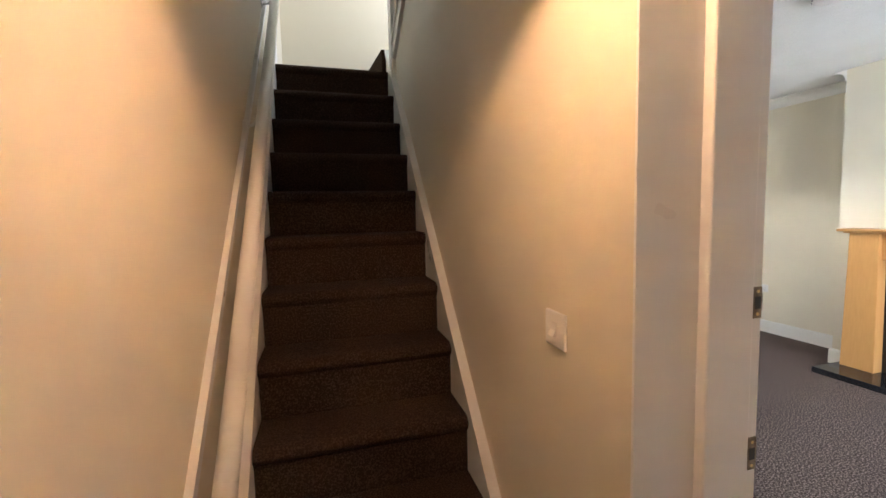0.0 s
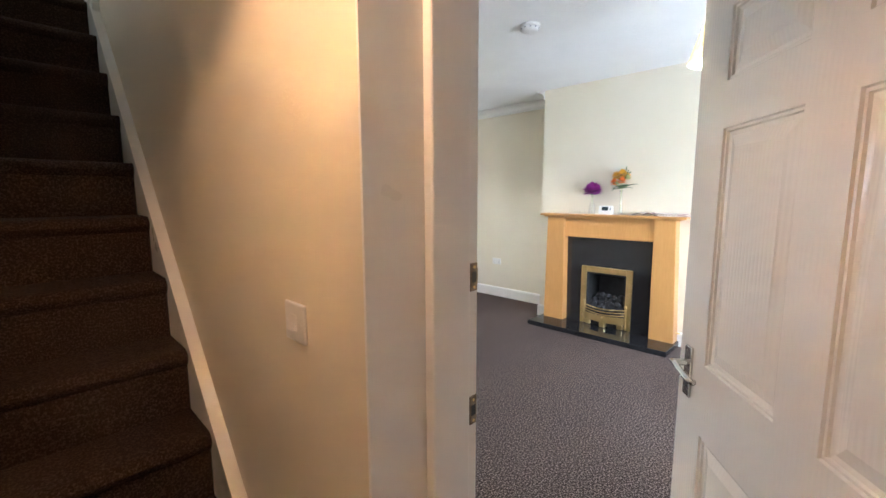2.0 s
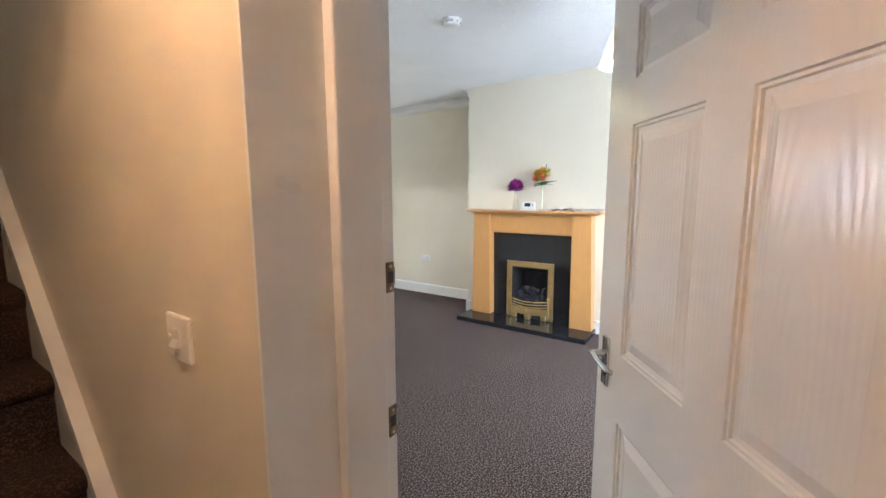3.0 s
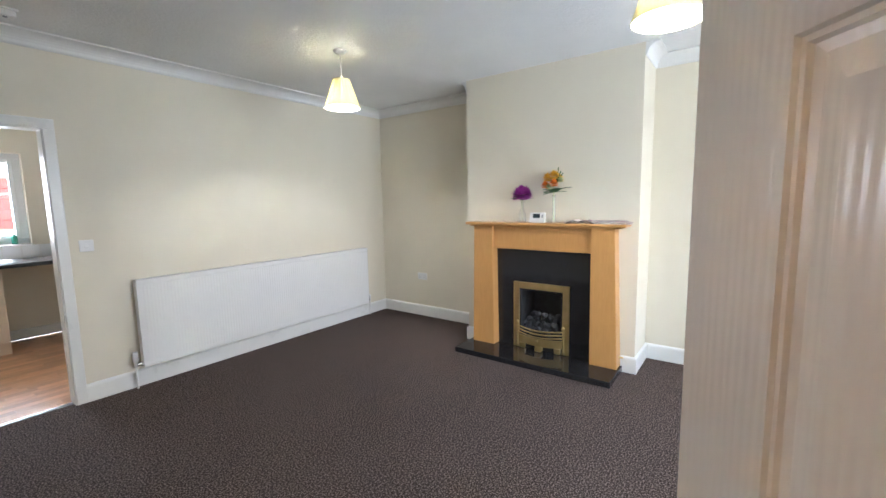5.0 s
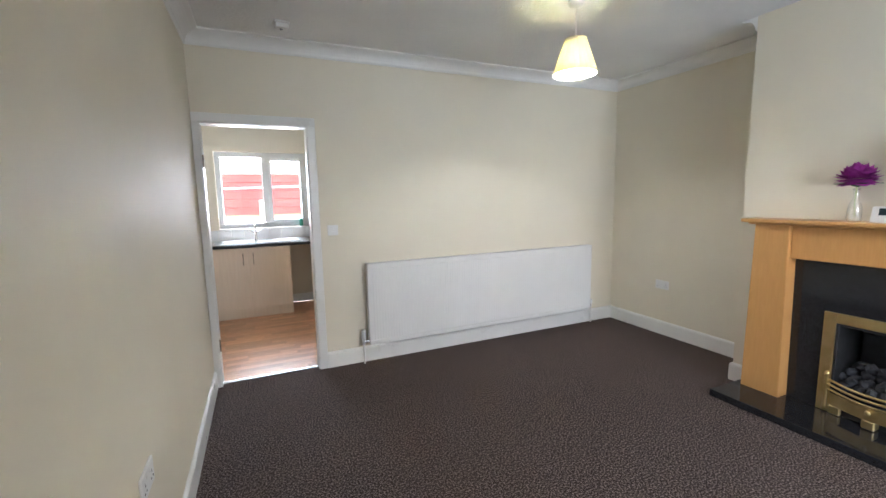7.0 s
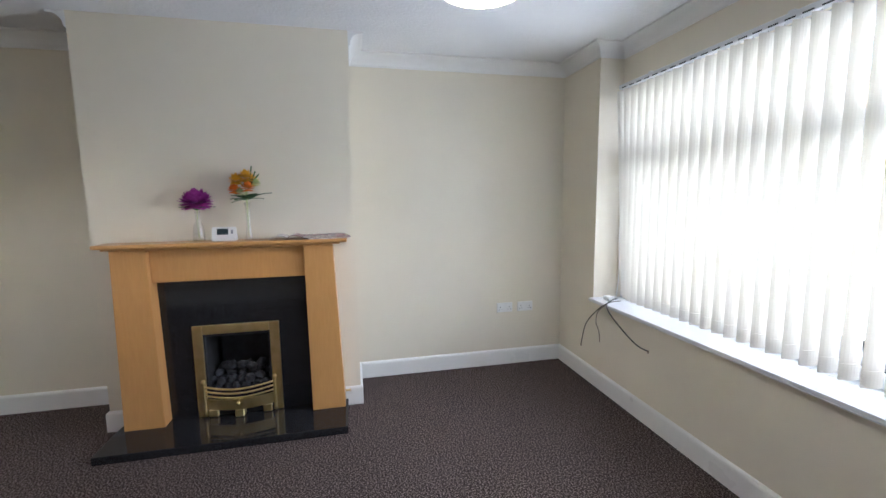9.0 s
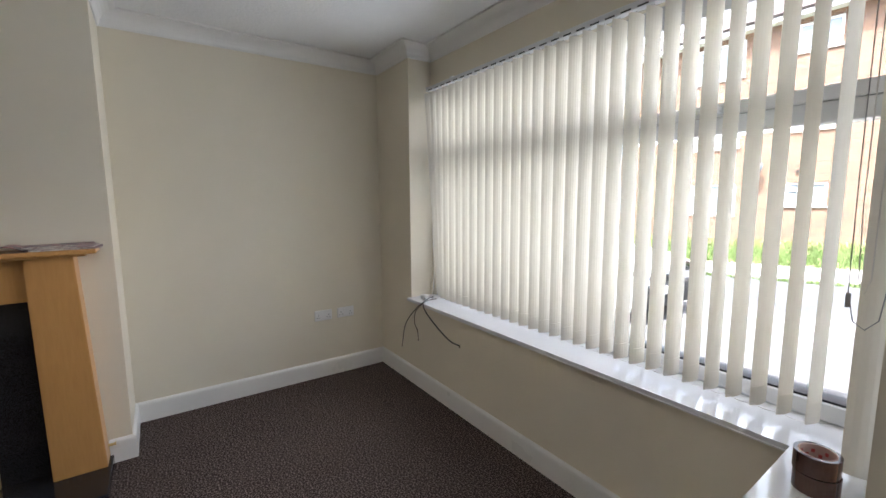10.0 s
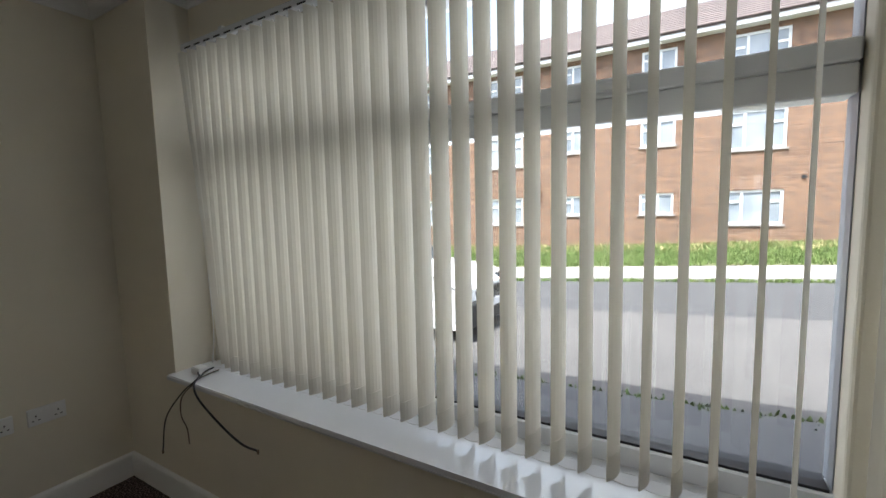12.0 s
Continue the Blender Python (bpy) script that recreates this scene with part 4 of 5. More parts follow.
for k, dy in enumerate((-0.043, 0.043)):
    bm = bmesh.new()
    for i in range(VANES - 1):
        a = Vector((1.100 + i * 0.0772, BLIND_Y + dy, BLIND_B + 0.012))
        b = Vector((1.100 + (i + 1) * 0.0772, BLIND_Y + dy, BLIND_B + 0.012))
        tube([a, (a + b) / 2 - Vector((0, 0, 0.007)), b], 0.0011, 4, bm=bm)
    part("bead_chain", bm, PLASTIC, blind)
side_blind = thing("vertical_blind", "cream fabric vane of the side window blind, drawn aside", "blind")
part("head_rail", box(0.915, 0.959, -0.18, 0.42, BLIND_T + 0.012, BLIND_T + 0.045, 0.004), UPVC, side_blind)
for i in range(5):
    v = new("vane", vm)
    v.parent = side_blind
    v.matrix_basis = pose(0.937, 0.125 - i * 0.062, 0, 0, 0, 20 + random.uniform(-4, 4))
chain_pts = [(0.962, 0.385, 2.27), (0.96, 0.385, 1.5), (0.957, 0.385, 1.27), (0.945, 0.385, 1.205), (0.925, 0.385, 1.19), (0.905, 0.385, 1.215), (0.897, 0.385, 1.30), (0.895, 0.385, 1.6), (0.895, 0.385, 2.27)]
part("pull_chain", tube(chain_pts, 0.0012, 6), GREY_PLASTIC, side_blind, "beaded pull chain", smooth=True)
part("cord", tube([(0.95, 0.375, 2.27), (0.95, 0.375, 1.45), (0.945, 0.375, 1.30), (0.934, 0.375, 1.265), (0.925, 0.375, 1.30), (0.924, 0.375, 1.6), (0.924, 0.375, 2.27)], 0.0012, 6), PLASTIC, side_blind, smooth=True)
part("chain_joint", lathe([(0.004, 1.235), (0.0045, 1.24), (0.0045, 1.262), (0.004, 1.267)], 8, at=(0.956, 0.385, 0)), GREY_PLASTIC, side_blind)
part("chain_cleat", box(0.885, 0.972, 0.37, 0.40, 2.265, 2.285), UPVC, side_blind)

# ---- kitchen ----
boards = tagged(mesh_ob("floor_kitchen", box(-0.42, KIT_E, NORTH + 0.085, KIT_N, -0.012, -0.004), LAMINATE), "oak strip laminate floor in the kitchen", "floor", kind="structure")
plank_meshes = {}


def plank_mesh(w, d):
    key = (round(w, 3), round(d, 3))
    if key not in plank_meshes:
        bm = box(0.0006, w - 0.0006, 0.0006, d - 0.0006, -0.004, 0.0)
        me = bpy.data.meshes.new("plank")
        bm.to_mesh(me)
        bm.free()
        me.materials.append(LAMINATE)
        plank_meshes[key] = me
    return plank_meshes[key]


base = thing("base_unit", "beech-effect double base unit under the sink", "kitchen unit")
part("carcass", box(-0.22, 0.72, 7.02, KIT_N - 0.01, 0.12, 0.865), UNIT, base)
for a, b in ((-0.22, 0.2475), (0.2525, 0.72)):
    d = part("door", box(a + 0.002, b - 0.002, 7.0, 7.02, 0.125, 0.86, 0.002), UNIT, base)
    hx = 0.19 if a < 0 else 0.30
    part("handle", tube([(hx, 7.0, 0.80), (hx, 6.975, 0.795), (hx, 6.975, 0.665), (hx, 7.0, 0.66)], 0.006, 8), CHROME, d, "brushed steel bar handle")
part("plinth", box(-0.22, 0.72, 7.05, 7.068, 0.0, 0.12), UNIT, base)
top = thing("worktop", "black laminate worktop along the kitchen window", "worktop")
part("slab", box(-0.42, 1.9, 6.985, KIT_N - 0.001, 0.866, 0.905, 0.008, 2), WORKTOP, top)
sink = thing("sink", "stainless steel sink with drainer set in the worktop", "sink")
bm = bmesh.new()
box(-0.05, 0.86, 7.10, 7.55, 0.9055, 0.912, 0.003, bm=bm)
part("deck", bm, STEEL, sink)
part("bowl", box(0.0, 0.36, 7.16, 7.50, 0.9125, 0.9135), STEEL, sink)
for i in range(8):
    part("drainer_rib", box(0.44 + i * 0.045, 0.455 + i * 0.045, 7.17, 7.48, 0.912, 0.916), STEEL, sink)
tap = thing("tap", "chrome mixer tap over the sink", "tap")
part("body", lathe([(0.024, 0.912), (0.022, 0.93), (0.016, 0.99), (0.018, 1.02)], 16, at=(0.34, 7.52, 0)), CHROME, tap, smooth=True)
part("spout", tube([(0.34, 7.52, 1.0), (0.34, 7.50, 1.10), (0.34, 7.45, 1.13), (0.34, 7.38, 1.11), (0.34, 7.36, 1.07)], 0.010, 10), CHROME, tap, smooth=True)
for s in (-1, 1):
    part("lever", tube([(0.34, 7.52, 1.0), (0.34 + s * 0.05, 7.51, 1.03), (0.34 + s * 0.075, 7.50, 1.045)], 0.007, 8), CHROME, tap, smooth=True)
part_end = thing("end_panel", "beech-effect end panel closing the appliance gap", "panel")
part("panel", box(1.34, 1.358, 7.02, KIT_N - 0.01, 0.0, 0.865), UNIT, part_end)
setting("baseboard_kitchen", box(0.722, 1.338, KIT_N - 0.016, KIT_N, 0.0, 0.11, 0.003), TRIM, "white kitchen skirting", "skirting")
up = thing("upstand", "pale tiled upstand behind the worktop", "splashback")
for i in range(14):
    part("tile", box(-0.40 + i * 0.152, -0.25 + i * 0.152, KIT_N - 0.008, KIT_N, 0.906, 1.045, 0.002), UPVC, up)
kwin = tagged(new("window_3"), "white plastic kitchen window with two lights", "window", kind="structure")
a0, a1, b0, b1 = KW
KY0, KY1 = KIT_N + 0.10, KIT_N + 0.17
for nm, r in (("frame_bottom", (a0, a1, b0, b0 + 0.06)), ("frame_top", (a0, a1, b1 - 0.06, b1)), ("jamb", (a0, a0 + 0.06, b0 + 0.06, b1 - 0.06)), ("jamb", (a1 - 0.06, a1, b0 + 0.06, b1 - 0.06)), ("mullion", (0.47, 0.54, b0 + 0.06, b1 - 0.06))):
    part(nm, frame_bars([r], KY0, KY1), UPVC, kwin)
for nm, r in (("sash", (0.54, 0.585, b0 + 0.06, b1 - 0.06)), ("sash", (a1 - 0.105, a1 - 0.06, b0 + 0.06, b1 - 0.06)), ("sash", (0.585, a1 - 0.105, b0 + 0.06, b0 + 0.105)), ("sash", (0.585, a1 - 0.105, b1 - 0.105, b1 - 0.06))):
    part(nm, frame_bars([r], KY0 - 0.015, KY1 - 0.01), UPVC, kwin)
part("pane", box(a0 + 0.05, 0.48, KY0 + 0.03, KY0 + 0.036, b0 + 0.05, b1 - 0.05), PANE, kwin).visible_shadow = False
part("pane", box(0.575, a1 - 0.095, KY0 + 0.02, KY0 + 0.026, b0 + 0.095, b1 - 0.095), PANE, kwin).visible_shadow = False
part("handle", box(0.555, 0.572, KY0 - 0.035, KY0 - 0.015, 1.50, 1.61, 0.004), UPVC, kwin)
part("sill", box(a0, a1, KIT_N - 0.02, KY0, b0 - 0.018, b0, 0.003), SILL, kwin)
soap = thing("soap_bottle", "small green soap bottle on the window sill", "bottle")
GREENP = surface("green_plastic", (0.05, 0.28, 0.20), (0.04, 0.24, 0.17), rough=0.3, scale=10)
part("body", lathe([(0.024, b0), (0.026, b0 + 0.01), (0.026, b0 + 0.08), (0.012, b0 + 0.10)], 16, at=(0.93, KIT_N + 0.04, 0)), GREENP, soap, smooth=True)
part("cap", lathe([(0.011, b0 + 0.10), (0.011, b0 + 0.125)], 12, at=(0.93, KIT_N + 0.04, 0)), PLASTIC, soap)

# ---- electrical fittings ----


def local_plate(name, label, category, group, m):
    ob = new(name)
    ob.matrix_world = m
    return tagged(ob, label, category, group)


def rocker_switch(m, label):
    """A single white switch; its back lies on the wall, x along the wall, y out of it."""
    ob = local_plate("light_switch", label, "light switch", "", m)
    part("plate", box(-0.043, 0.043, 0, 0.009, -0.043, 0.043, 0.004, 2), PLASTIC, ob)
    part("rocker", prism([(0.009, -0.017), (0.019, -0.014), (0.0125, 0.0), (0.0105, 0.017), (0.009, 0.017)], "x", -0.012, 0.012), PLASTIC, ob)
    for s in (-1, 1):
        part("screw_cap", lathe([(0.004, 0.009), (0.0035, 0.0105)], 10, at=(s * 0.030, 0, 0), axis="y"), PLASTIC, ob)
    return ob


def double_socket(m, label):
    ob = local_plate("wall_socket", label, "socket", "double wall sockets", m)
    part("plate", box(-0.073, 0.073, 0, 0.010, -0.043, 0.043, 0.004, 2), PLASTIC, ob)
    for s in (-1, 1):
        part("rocker", prism([(0.010, 0.012), (0.0135, 0.016), (0.011, 0.034), (0.010, 0.034)], "x", s * 0.018 - 0.006, s * 0.018 + 0.006), PLASTIC, ob)
        for dx, dz, w, h in ((0, 0.004, 0.005, 0.009), (-0.011, -0.018, 0.008, 0.005), (0.011, -0.018, 0.008, 0.005)):
            part("pin_hole", box(s * 0.042 + dx - w / 2, s * 0.042 + dx + w / 2, 0.0101, 0.0106, dz - h / 2, dz + h / 2), DARK, ob)
    return ob


rocker_switch(pose(HALL_E, 1.715, 1.165, 0, 0, 90), "white single light switch on the cream hall wall")
rocker_switch(pose(0.945, NORTH, 1.17, 0, 0, 180), "white single light switch beside the kitchen doorway")
for y in (0.543, 0.350):
    double_socket(pose(EAST, y, 0.522, 0, 0, 90), "white double wall socket low on the cream wall")
double_socket(pose(EAST, 4.41, 0.505, 0, 0, 90), "white double wall socket in the alcove")
double_socket(pose(0.0, 3.10, 0.545, 0, 0, -90), "white double wall socket near the skirting")

det = thing("smoke_alarm", "round white smoke alarm on the ceiling", "smoke alarm", at=(1.925, 2.575, 0))
part("base", lathe([(0.068, CEILING - 0.013), (0.070, CEILING)], 32), PLASTIC, det)
part("cover", lathe([(0.014, CEILING - 0.046), (0.045, CEILING - 0.045), (0.058, CEILING - 0.036), (0.063, CEILING - 0.0135)], 32), PLASTIC, det, smooth=True)
for i in range(10):
    a = 2 * math.pi * i / 10
    part("slot", box(0.0605 * math.cos(a) - 0.004, 0.0605 * math.cos(a) + 0.004, 0.0605 * math.sin(a) - 0.004, 0.0605 * math.sin(a) + 0.004, CEILING - 0.030, CEILING - 0.022), GREY_PLASTIC, det)
alarm = thing("ceiling_sensor", "small white square sensor box on the ceiling", "sensor", at=(0.62, 4.70, 0), turn=8)
part("base", box(-0.05, 0.05, -0.04, 0.04, CEILING - 0.012, CEILING, 0.003), PLASTIC, alarm)
part("box", box(-0.042, 0.042, -0.034, 0.034, CEILING - 0.045, CEILING - 0.012, 0.008, 2), PLASTIC, alarm)
part("lens", lathe([(0.008, CEILING - 0.05), (0.012, CEILING - 0.045)], 12), GREY_PLASTIC, alarm)

# ---- on the mantel shelf ----
MZ = 1.24
VASE = glass("clear_vase_glass", (0.985, 0.99, 0.985), rough=0.12, hollow=True)
PURPLE = surface("purple_petals", (0.40, 0.025, 0.33), (0.55, 0.07, 0.46), rough=0.6, scale=30, random_tint=0.3)
ORANGE = surface("orange_petals", (0.75, 0.16, 0.01), (0.80, 0.26, 0.02), rough=0.6, scale=30, random_tint=0.15)
YELLOW = surface("yellow_petals", (0.80, 0.47, 0.02), (0.75, 0.40, 0.02), rough=0.6, scale=30, random_tint=0.15)
PALE = surface("pale_buds", (0.60, 0.62, 0.35), (0.45, 0.52, 0.2), rough=0.6, scale=30)
LEAF = surface("green_leaf", (0.035, 0.11, 0.025), (0.06, 0.16, 0.04), rough=0.5, scale=25, random_tint=0.25)


def petal_bloom(centre, radius, layers, count, up=0.6):
    """A bloom of many small curved petals in rings."""
    bm = bmesh.new()
    c = Vector(centre)
    for layer in range(layers):
        f = layer / max(1, layers - 1)
        for i in range(count):
            a = 2 * math.pi * (i + 0.5 * (layer % 2)) / count + random.uniform(-0.15, 0.15)
            tilt = math.radians(-28 + 115 * f) + random.uniform(-0.12, 0.12)
            out = Vector((math.cos(a) * math.cos(tilt), math.sin(a) * math.cos(tilt), math.sin(tilt) * up))
            side = Vector((-math.sin(a), math.cos(a), 0)) * radius * 0.36
            ln = radius * random.uniform(0.85, 1.08)
            lift = Vector((0, 0, radius * 0.12))
            p0, p1, p2 = c + out * ln * 0.15, c + out * ln * 0.6, c + out * ln
            v = [bm.verts.new(p) for p in (p0, p1 + side - lift * 0.4, p2 + lift * 0.2, p1 - side - lift * 0.4, p1 + lift * 0.3)]
            for t in ((0, 1, 4), (1, 2, 4), (2, 3, 4), (3, 0, 4)):
                bm.faces.new([v[q] for q in t])
    return bm


def leaf(base_pt, tip, width):
    bm = bmesh.new()
    b, t = Vector(base_pt), Vector(tip)
    d = t - b
    side = d.cross(Vector((0, 0, 1))).normalized() * width
    rows = []
    for s, w, lift in ((0.0, 0.05, 0), (0.25, 0.75, 0.02), (0.5, 1.0, 0.03), (0.75, 0.7, 0.02), (1.0, 0.03, -0.01)):
        p = b + d * s + Vector((0, 0, lift * d.length * 2))
        rows.append([bm.verts.new(p + side * w * k + Vector((0, 0, 0.12 * width * abs(k)))) for k in (-1, 0, 1)])
    for r0, r1 in zip(rows, rows[1:]):
        for k in (0, 1):
            bm.faces.new((r0[k], r0[k + 1], r1[k + 1], r1[k]))
    return bm


def vase_shell(prof, wall=0.0025):
    inner = [(max(0.002, r - wall), h + (0.006 if i == 0 else 0)) for i, (r, h) in enumerate(prof)]
    bm = bmesh.new()
    seg = 24
    rings = [[bm.verts.new((r * math.cos(2 * math.pi * i / seg), r * math.sin(2 * math.pi * i / seg), h)) for i in range(seg)] for r, h in prof + inner[::-1]]
    for a, b in zip(rings, rings[1:]):
        for i in range(seg):
            bm.faces.new((a[i], a[(i + 1) % seg], b[(i + 1) % seg], b[i]))
    bm.faces.new(list(reversed(rings[0])))
    bm.faces.new(rings[-1])
    return bm


v1 = thing("flower_vase", "small clear glass bud vase with one purple bloom", "vase of flowers", at=(3.52, 2.795, MZ))
v1.scale = (1.4, 1.4, 1.4)
part("vase", vase_shell([(0.022, 0.0), (0.024, 0.008), (0.024, 0.055), (0.018, 0.075), (0.009, 0.095), (0.010, 0.125), (0.013, 0.135)]), VASE, v1, smooth=True)
part("stem", tube([(0.003, 0, 0.02), (0, 0.003, 0.08), (0, 0, 0.16)], 0.0022, 6), PALE, v1)
part("bloom", petal_bloom((0, 0, 0.175), 0.075, 7, 16, 0.85), PURPLE, v1, "purple many-petalled bloom")
for a in (0.4, 2.3, 3.9, 5.2):
    part("leaf", leaf((0, 0, 0.14), (0.075 * math.cos(a), 0.075 * math.sin(a), 0.155), 0.022), LEAF, v1)
v2 = thing("flower_vase", "tall clear glass bud vase with orange and yellow flowers", "vase of flowers", at=(3.52, 2.50, MZ))
v2.scale = (1.1, 1.1, 1.1)
part("vase", vase_shell([(0.021, 0.0), (0.023, 0.008), (0.017, 0.03), (0.012, 0.10), (0.013, 0.19), (0.018, 0.22)]), VASE, v2, smooth=True)
for k in range(3):
    part("stem", tube([(0.004 * (k - 1), 0, 0.02), (0.003 * (k - 1), 0.002, 0.15), (0.02 * (k - 1), 0.01 * (k - 1), 0.29)], 0.003, 6), PALE, v2)
for c, r, m, lab in (((-0.04, 0.055, 0.29), 0.036, ORANGE, "orange bloom"), ((-0.05, -0.02, 0.30), 0.038, ORANGE, "orange bloom"), ((-0.01, 0.05, 0.345), 0.042, YELLOW, "yellow bloom"), ((-0.02, -0.005, 0.36), 0.046, YELLOW, "yellow bloom"), ((0.03, -0.03, 0.34), 0.04, YELLOW, "yellow bloom"), ((-0.05, 0.02, 0.275), 0.028, PALE, "pale bud cluster"), ((-0.02, -0.06, 0.33), 0.026, PALE, "pale bud cluster")):
    part("bloom", petal_bloom(c, r * 1.15, 5, 11, 0.95), m, v2, lab)
for tip in ((-0.07, 0.05, 0.235), (-0.07, -0.07, 0.27), (0.0, 0.09, 0.24), (0.0, -0.14, 0.275), (-0.02, 0.08, 0.22), (0.02, -0.09, 0.24), (0.05, 0.06, 0.27), (-0.06, -0.04, 0.255), (-0.05, 0.07, 0.26)):
    part("leaf", leaf((0, 0, 0.235), tip, 0.034), LEAF, v2)
for k, (y, z) in enumerate(((-0.035, 0.43), (-0.055, 0.40), (-0.075, 0.385))):
    part("sprig", tube([(0, -0.01, 0.30), (0, y * 0.7, 0.36), (0.0, y, z)], 0.004, 6), LEAF, v2)
therm = thing("thermostat", "white wireless thermostat with a dark display", "thermostat", at=(3.535, 2.65, MZ), turn=-90)
bm = prism([(-0.032, 0.0), (0.02, 0.0), (0.004, 0.088), (-0.012, 0.088)], "x", -0.072, 0.072)
bmesh.ops.bevel(bm, geom=list(bm.edges), offset=0.004, segments=2, affect="EDGES")
part("case", bm, PLASTIC, therm)
SCREEN = surface("dark_display", (0.03, 0.045, 0.05), (0.04, 0.055, 0.06), rough=0.15, scale=20)
part("display", prism([(-0.0235, 0.04), (-0.0165, 0.078), (-0.0155, 0.078), (-0.0225, 0.04)], "x", -0.040, 0.026), SCREEN, therm)
part("button", prism([(-0.0235, 0.045), (-0.0185, 0.07), (-0.0165, 0.07), (-0.0215, 0.045)], "x", 0.042, 0.056), GREY_PLASTIC, therm)
PAPER = surface("printed_paper", (0.70, 0.66, 0.60), (0.45, 0.36, 0.33), rough=0.5, scale=26, lo=0.45, hi=0.55)
COVER = surface("magazine_cover", (0.07, 0.04, 0.05), (0.36, 0.16, 0.15), rough=0.3, scale=24, lo=0.48, hi=0.56)
mag = thing("magazine", "open magazine lying with curled pages on the shelf", "magazine", at=(3.515, 2.26, MZ))
for s in (-1, 1):
    bm = bmesh.new()
    pts = [(s * 0.115 * i / 8, 0.004 + 0.030 * math.sin(math.pi * (1 - i / 8) * 0.9) * (1 - i / 8 * 0.3)) for i in range(9)]
    prism([(u, v) for u, v in pts] + [(u, max(0.0, v - 0.004)) for u, v in reversed(pts)], "x", -0.075, 0.07, bm=bm)
    part("pages", bm, PAPER if s > 0 else COVER, mag, smooth=False)
for i, (dx, dy, tr, hh) in enumerate(((0.0, 0.0, 4, 0.009), (-0.004, 0.02, -6, 0.007), (0.01, 0.03, 9, 0.006))):
    z = MZ + sum((0.009, 0.007, 0.006)[:i]) + 0.0005 * i
    mg = thing("brochure", "printed brochure in the stack on the shelf", "brochure", "brochures on the shelf", at=(3.51 + dx, 2.0 + dy, z), turn=90 + tr)
    part("pages", box(-0.135, 0.135, -0.07, 0.07, 0, hh - 0.001, 0.0005), PAPER, mg)
    part("cover", box(-0.136, 0.136, -0.071, 0.071, hh - 0.001, hh), COVER, mg)

# ---- on the sill ----
TAPE_OUT = surface("brown_parcel_tape", (0.050, 0.021, 0.014), (0.07, 0.03, 0.02), rough=0.18, scale=30, spec=0.6)
CARD = surface("printed_cardboard_core", (0.45, 0.30, 0.25), (0.52, 0.38, 0.32), rough=0.6, scale=20)
RED_INK = surface("red_ink", (0.42, 0.05, 0.05), (0.38, 0.05, 0.05), rough=0.5, scale=20)


tape = thing("tape_roll", "rolls of brown parcel tape stacked upright on the sill", "tape roll", at=(1.005, 0.231, SILL_Z))
part("tape", ring_tube(0.041, 0.050, 0.052), TAPE_OUT, tape)
part("core", ring_tube(0.037, 0.0408, 0.0525), CARD, tape)
tape2 = thing("tape_roll", "roll of brown parcel tape on top of another", "tape roll", at=(1.008, 0.229, SILL_Z + 0.053), turn=20)
part("tape", ring_tube(0.041, 0.050, 0.052), TAPE_OUT, tape2)
part("core", ring_tube(0.037, 0.0408, 0.0527), CARD, tape2)
for i in range(8):
    a = 2 * math.pi * i / 8
    bm = bmesh.new()
    r = 0.0368
    for q in range(2):
        a0, a1 = a + q * 0.35, a + q * 0.35 + 0.22
        vs = [bm.verts.new((r * math.cos(t), r * math.sin(t), z)) for t, z in ((a0, 0.030 - q * 0.012), (a1, 0.030 - q * 0.012), (a1, 0.040 - q * 0.012), (a0, 0.040 - q * 0.012))]
        bm.faces.new(vs)
    part("print_bar", bm, RED_INK, tape2)
cab = thing("loose_cables", "bundle of loose black cables drooping off the sill", "cables")
CABLE = surface("black_cable", (0.012, 0.012, 0.012), (0.02, 0.02, 0.02), rough=0.45, scale=30)
CABLE2 = surface("brown_cable", (0.10, 0.07, 0.05), (0.13, 0.09, 0.06), rough=0.45, scale=30)


def droop(pts, r, mat, smooth=True):
    out = []
    P = [Vector(p) for p in pts]
    P = [P[0] * 2 - P[1]] + P + [P[-1] * 2 - P[-2]]
    for i in range(1, len(P) - 2):
        for k in range(6):
            t = k / 6
            out.append(0.5 * ((2 * P[i]) + (P[i + 1] - P[i - 1]) * t + (2 * P[i - 1] - 5 * P[i] + 4 * P[i + 1] - P[i + 2]) * t * t + (3 * P[i] - P[i - 1] - 3 * P[i + 1] + P[i + 2]) * t ** 3))
    out.append(P[-2])
    part("cable", tube(out, r, 8), mat, cab, smooth=smooth)


z = SILL_Z
droop([(3.41, -0.095, z + 0.012), (3.37, -0.03, z + 0.018), (3.31, 0.0, z + 0.02), (3.29, 0.04, z + 0.008), (3.36, 0.058, z - 0.05), (3.50, 0.07, z - 0.20), (3.57, 0.065, z - 0.39)], 0.0035, CABLE)
droop([(3.36, -0.10, z + 0.02), (3.34, -0.05, z + 0.022), (3.30, 0.0, z + 0.02), (3.275, 0.045, z + 0.004), (3.20, 0.07, z - 0.04), (3.03, 0.075, z - 0.12), (2.90, 0.07, z - 0.17), (2.805, 0.065, z - 0.175)], 0.0045, CABLE)
droop([(3.33, -0.11, z + 0.01), (3.32, -0.05, z + 0.012), (3.30, 0.01, z + 0.012), (3.285, 0.045, z + 0.002), (3.36, 0.06, z - 0.07), (3.38, 0.06, z - 0.16), (3.34, 0.058, z - 0.22), (3.33, 0.058, z - 0.295)], 0.003, CABLE2)
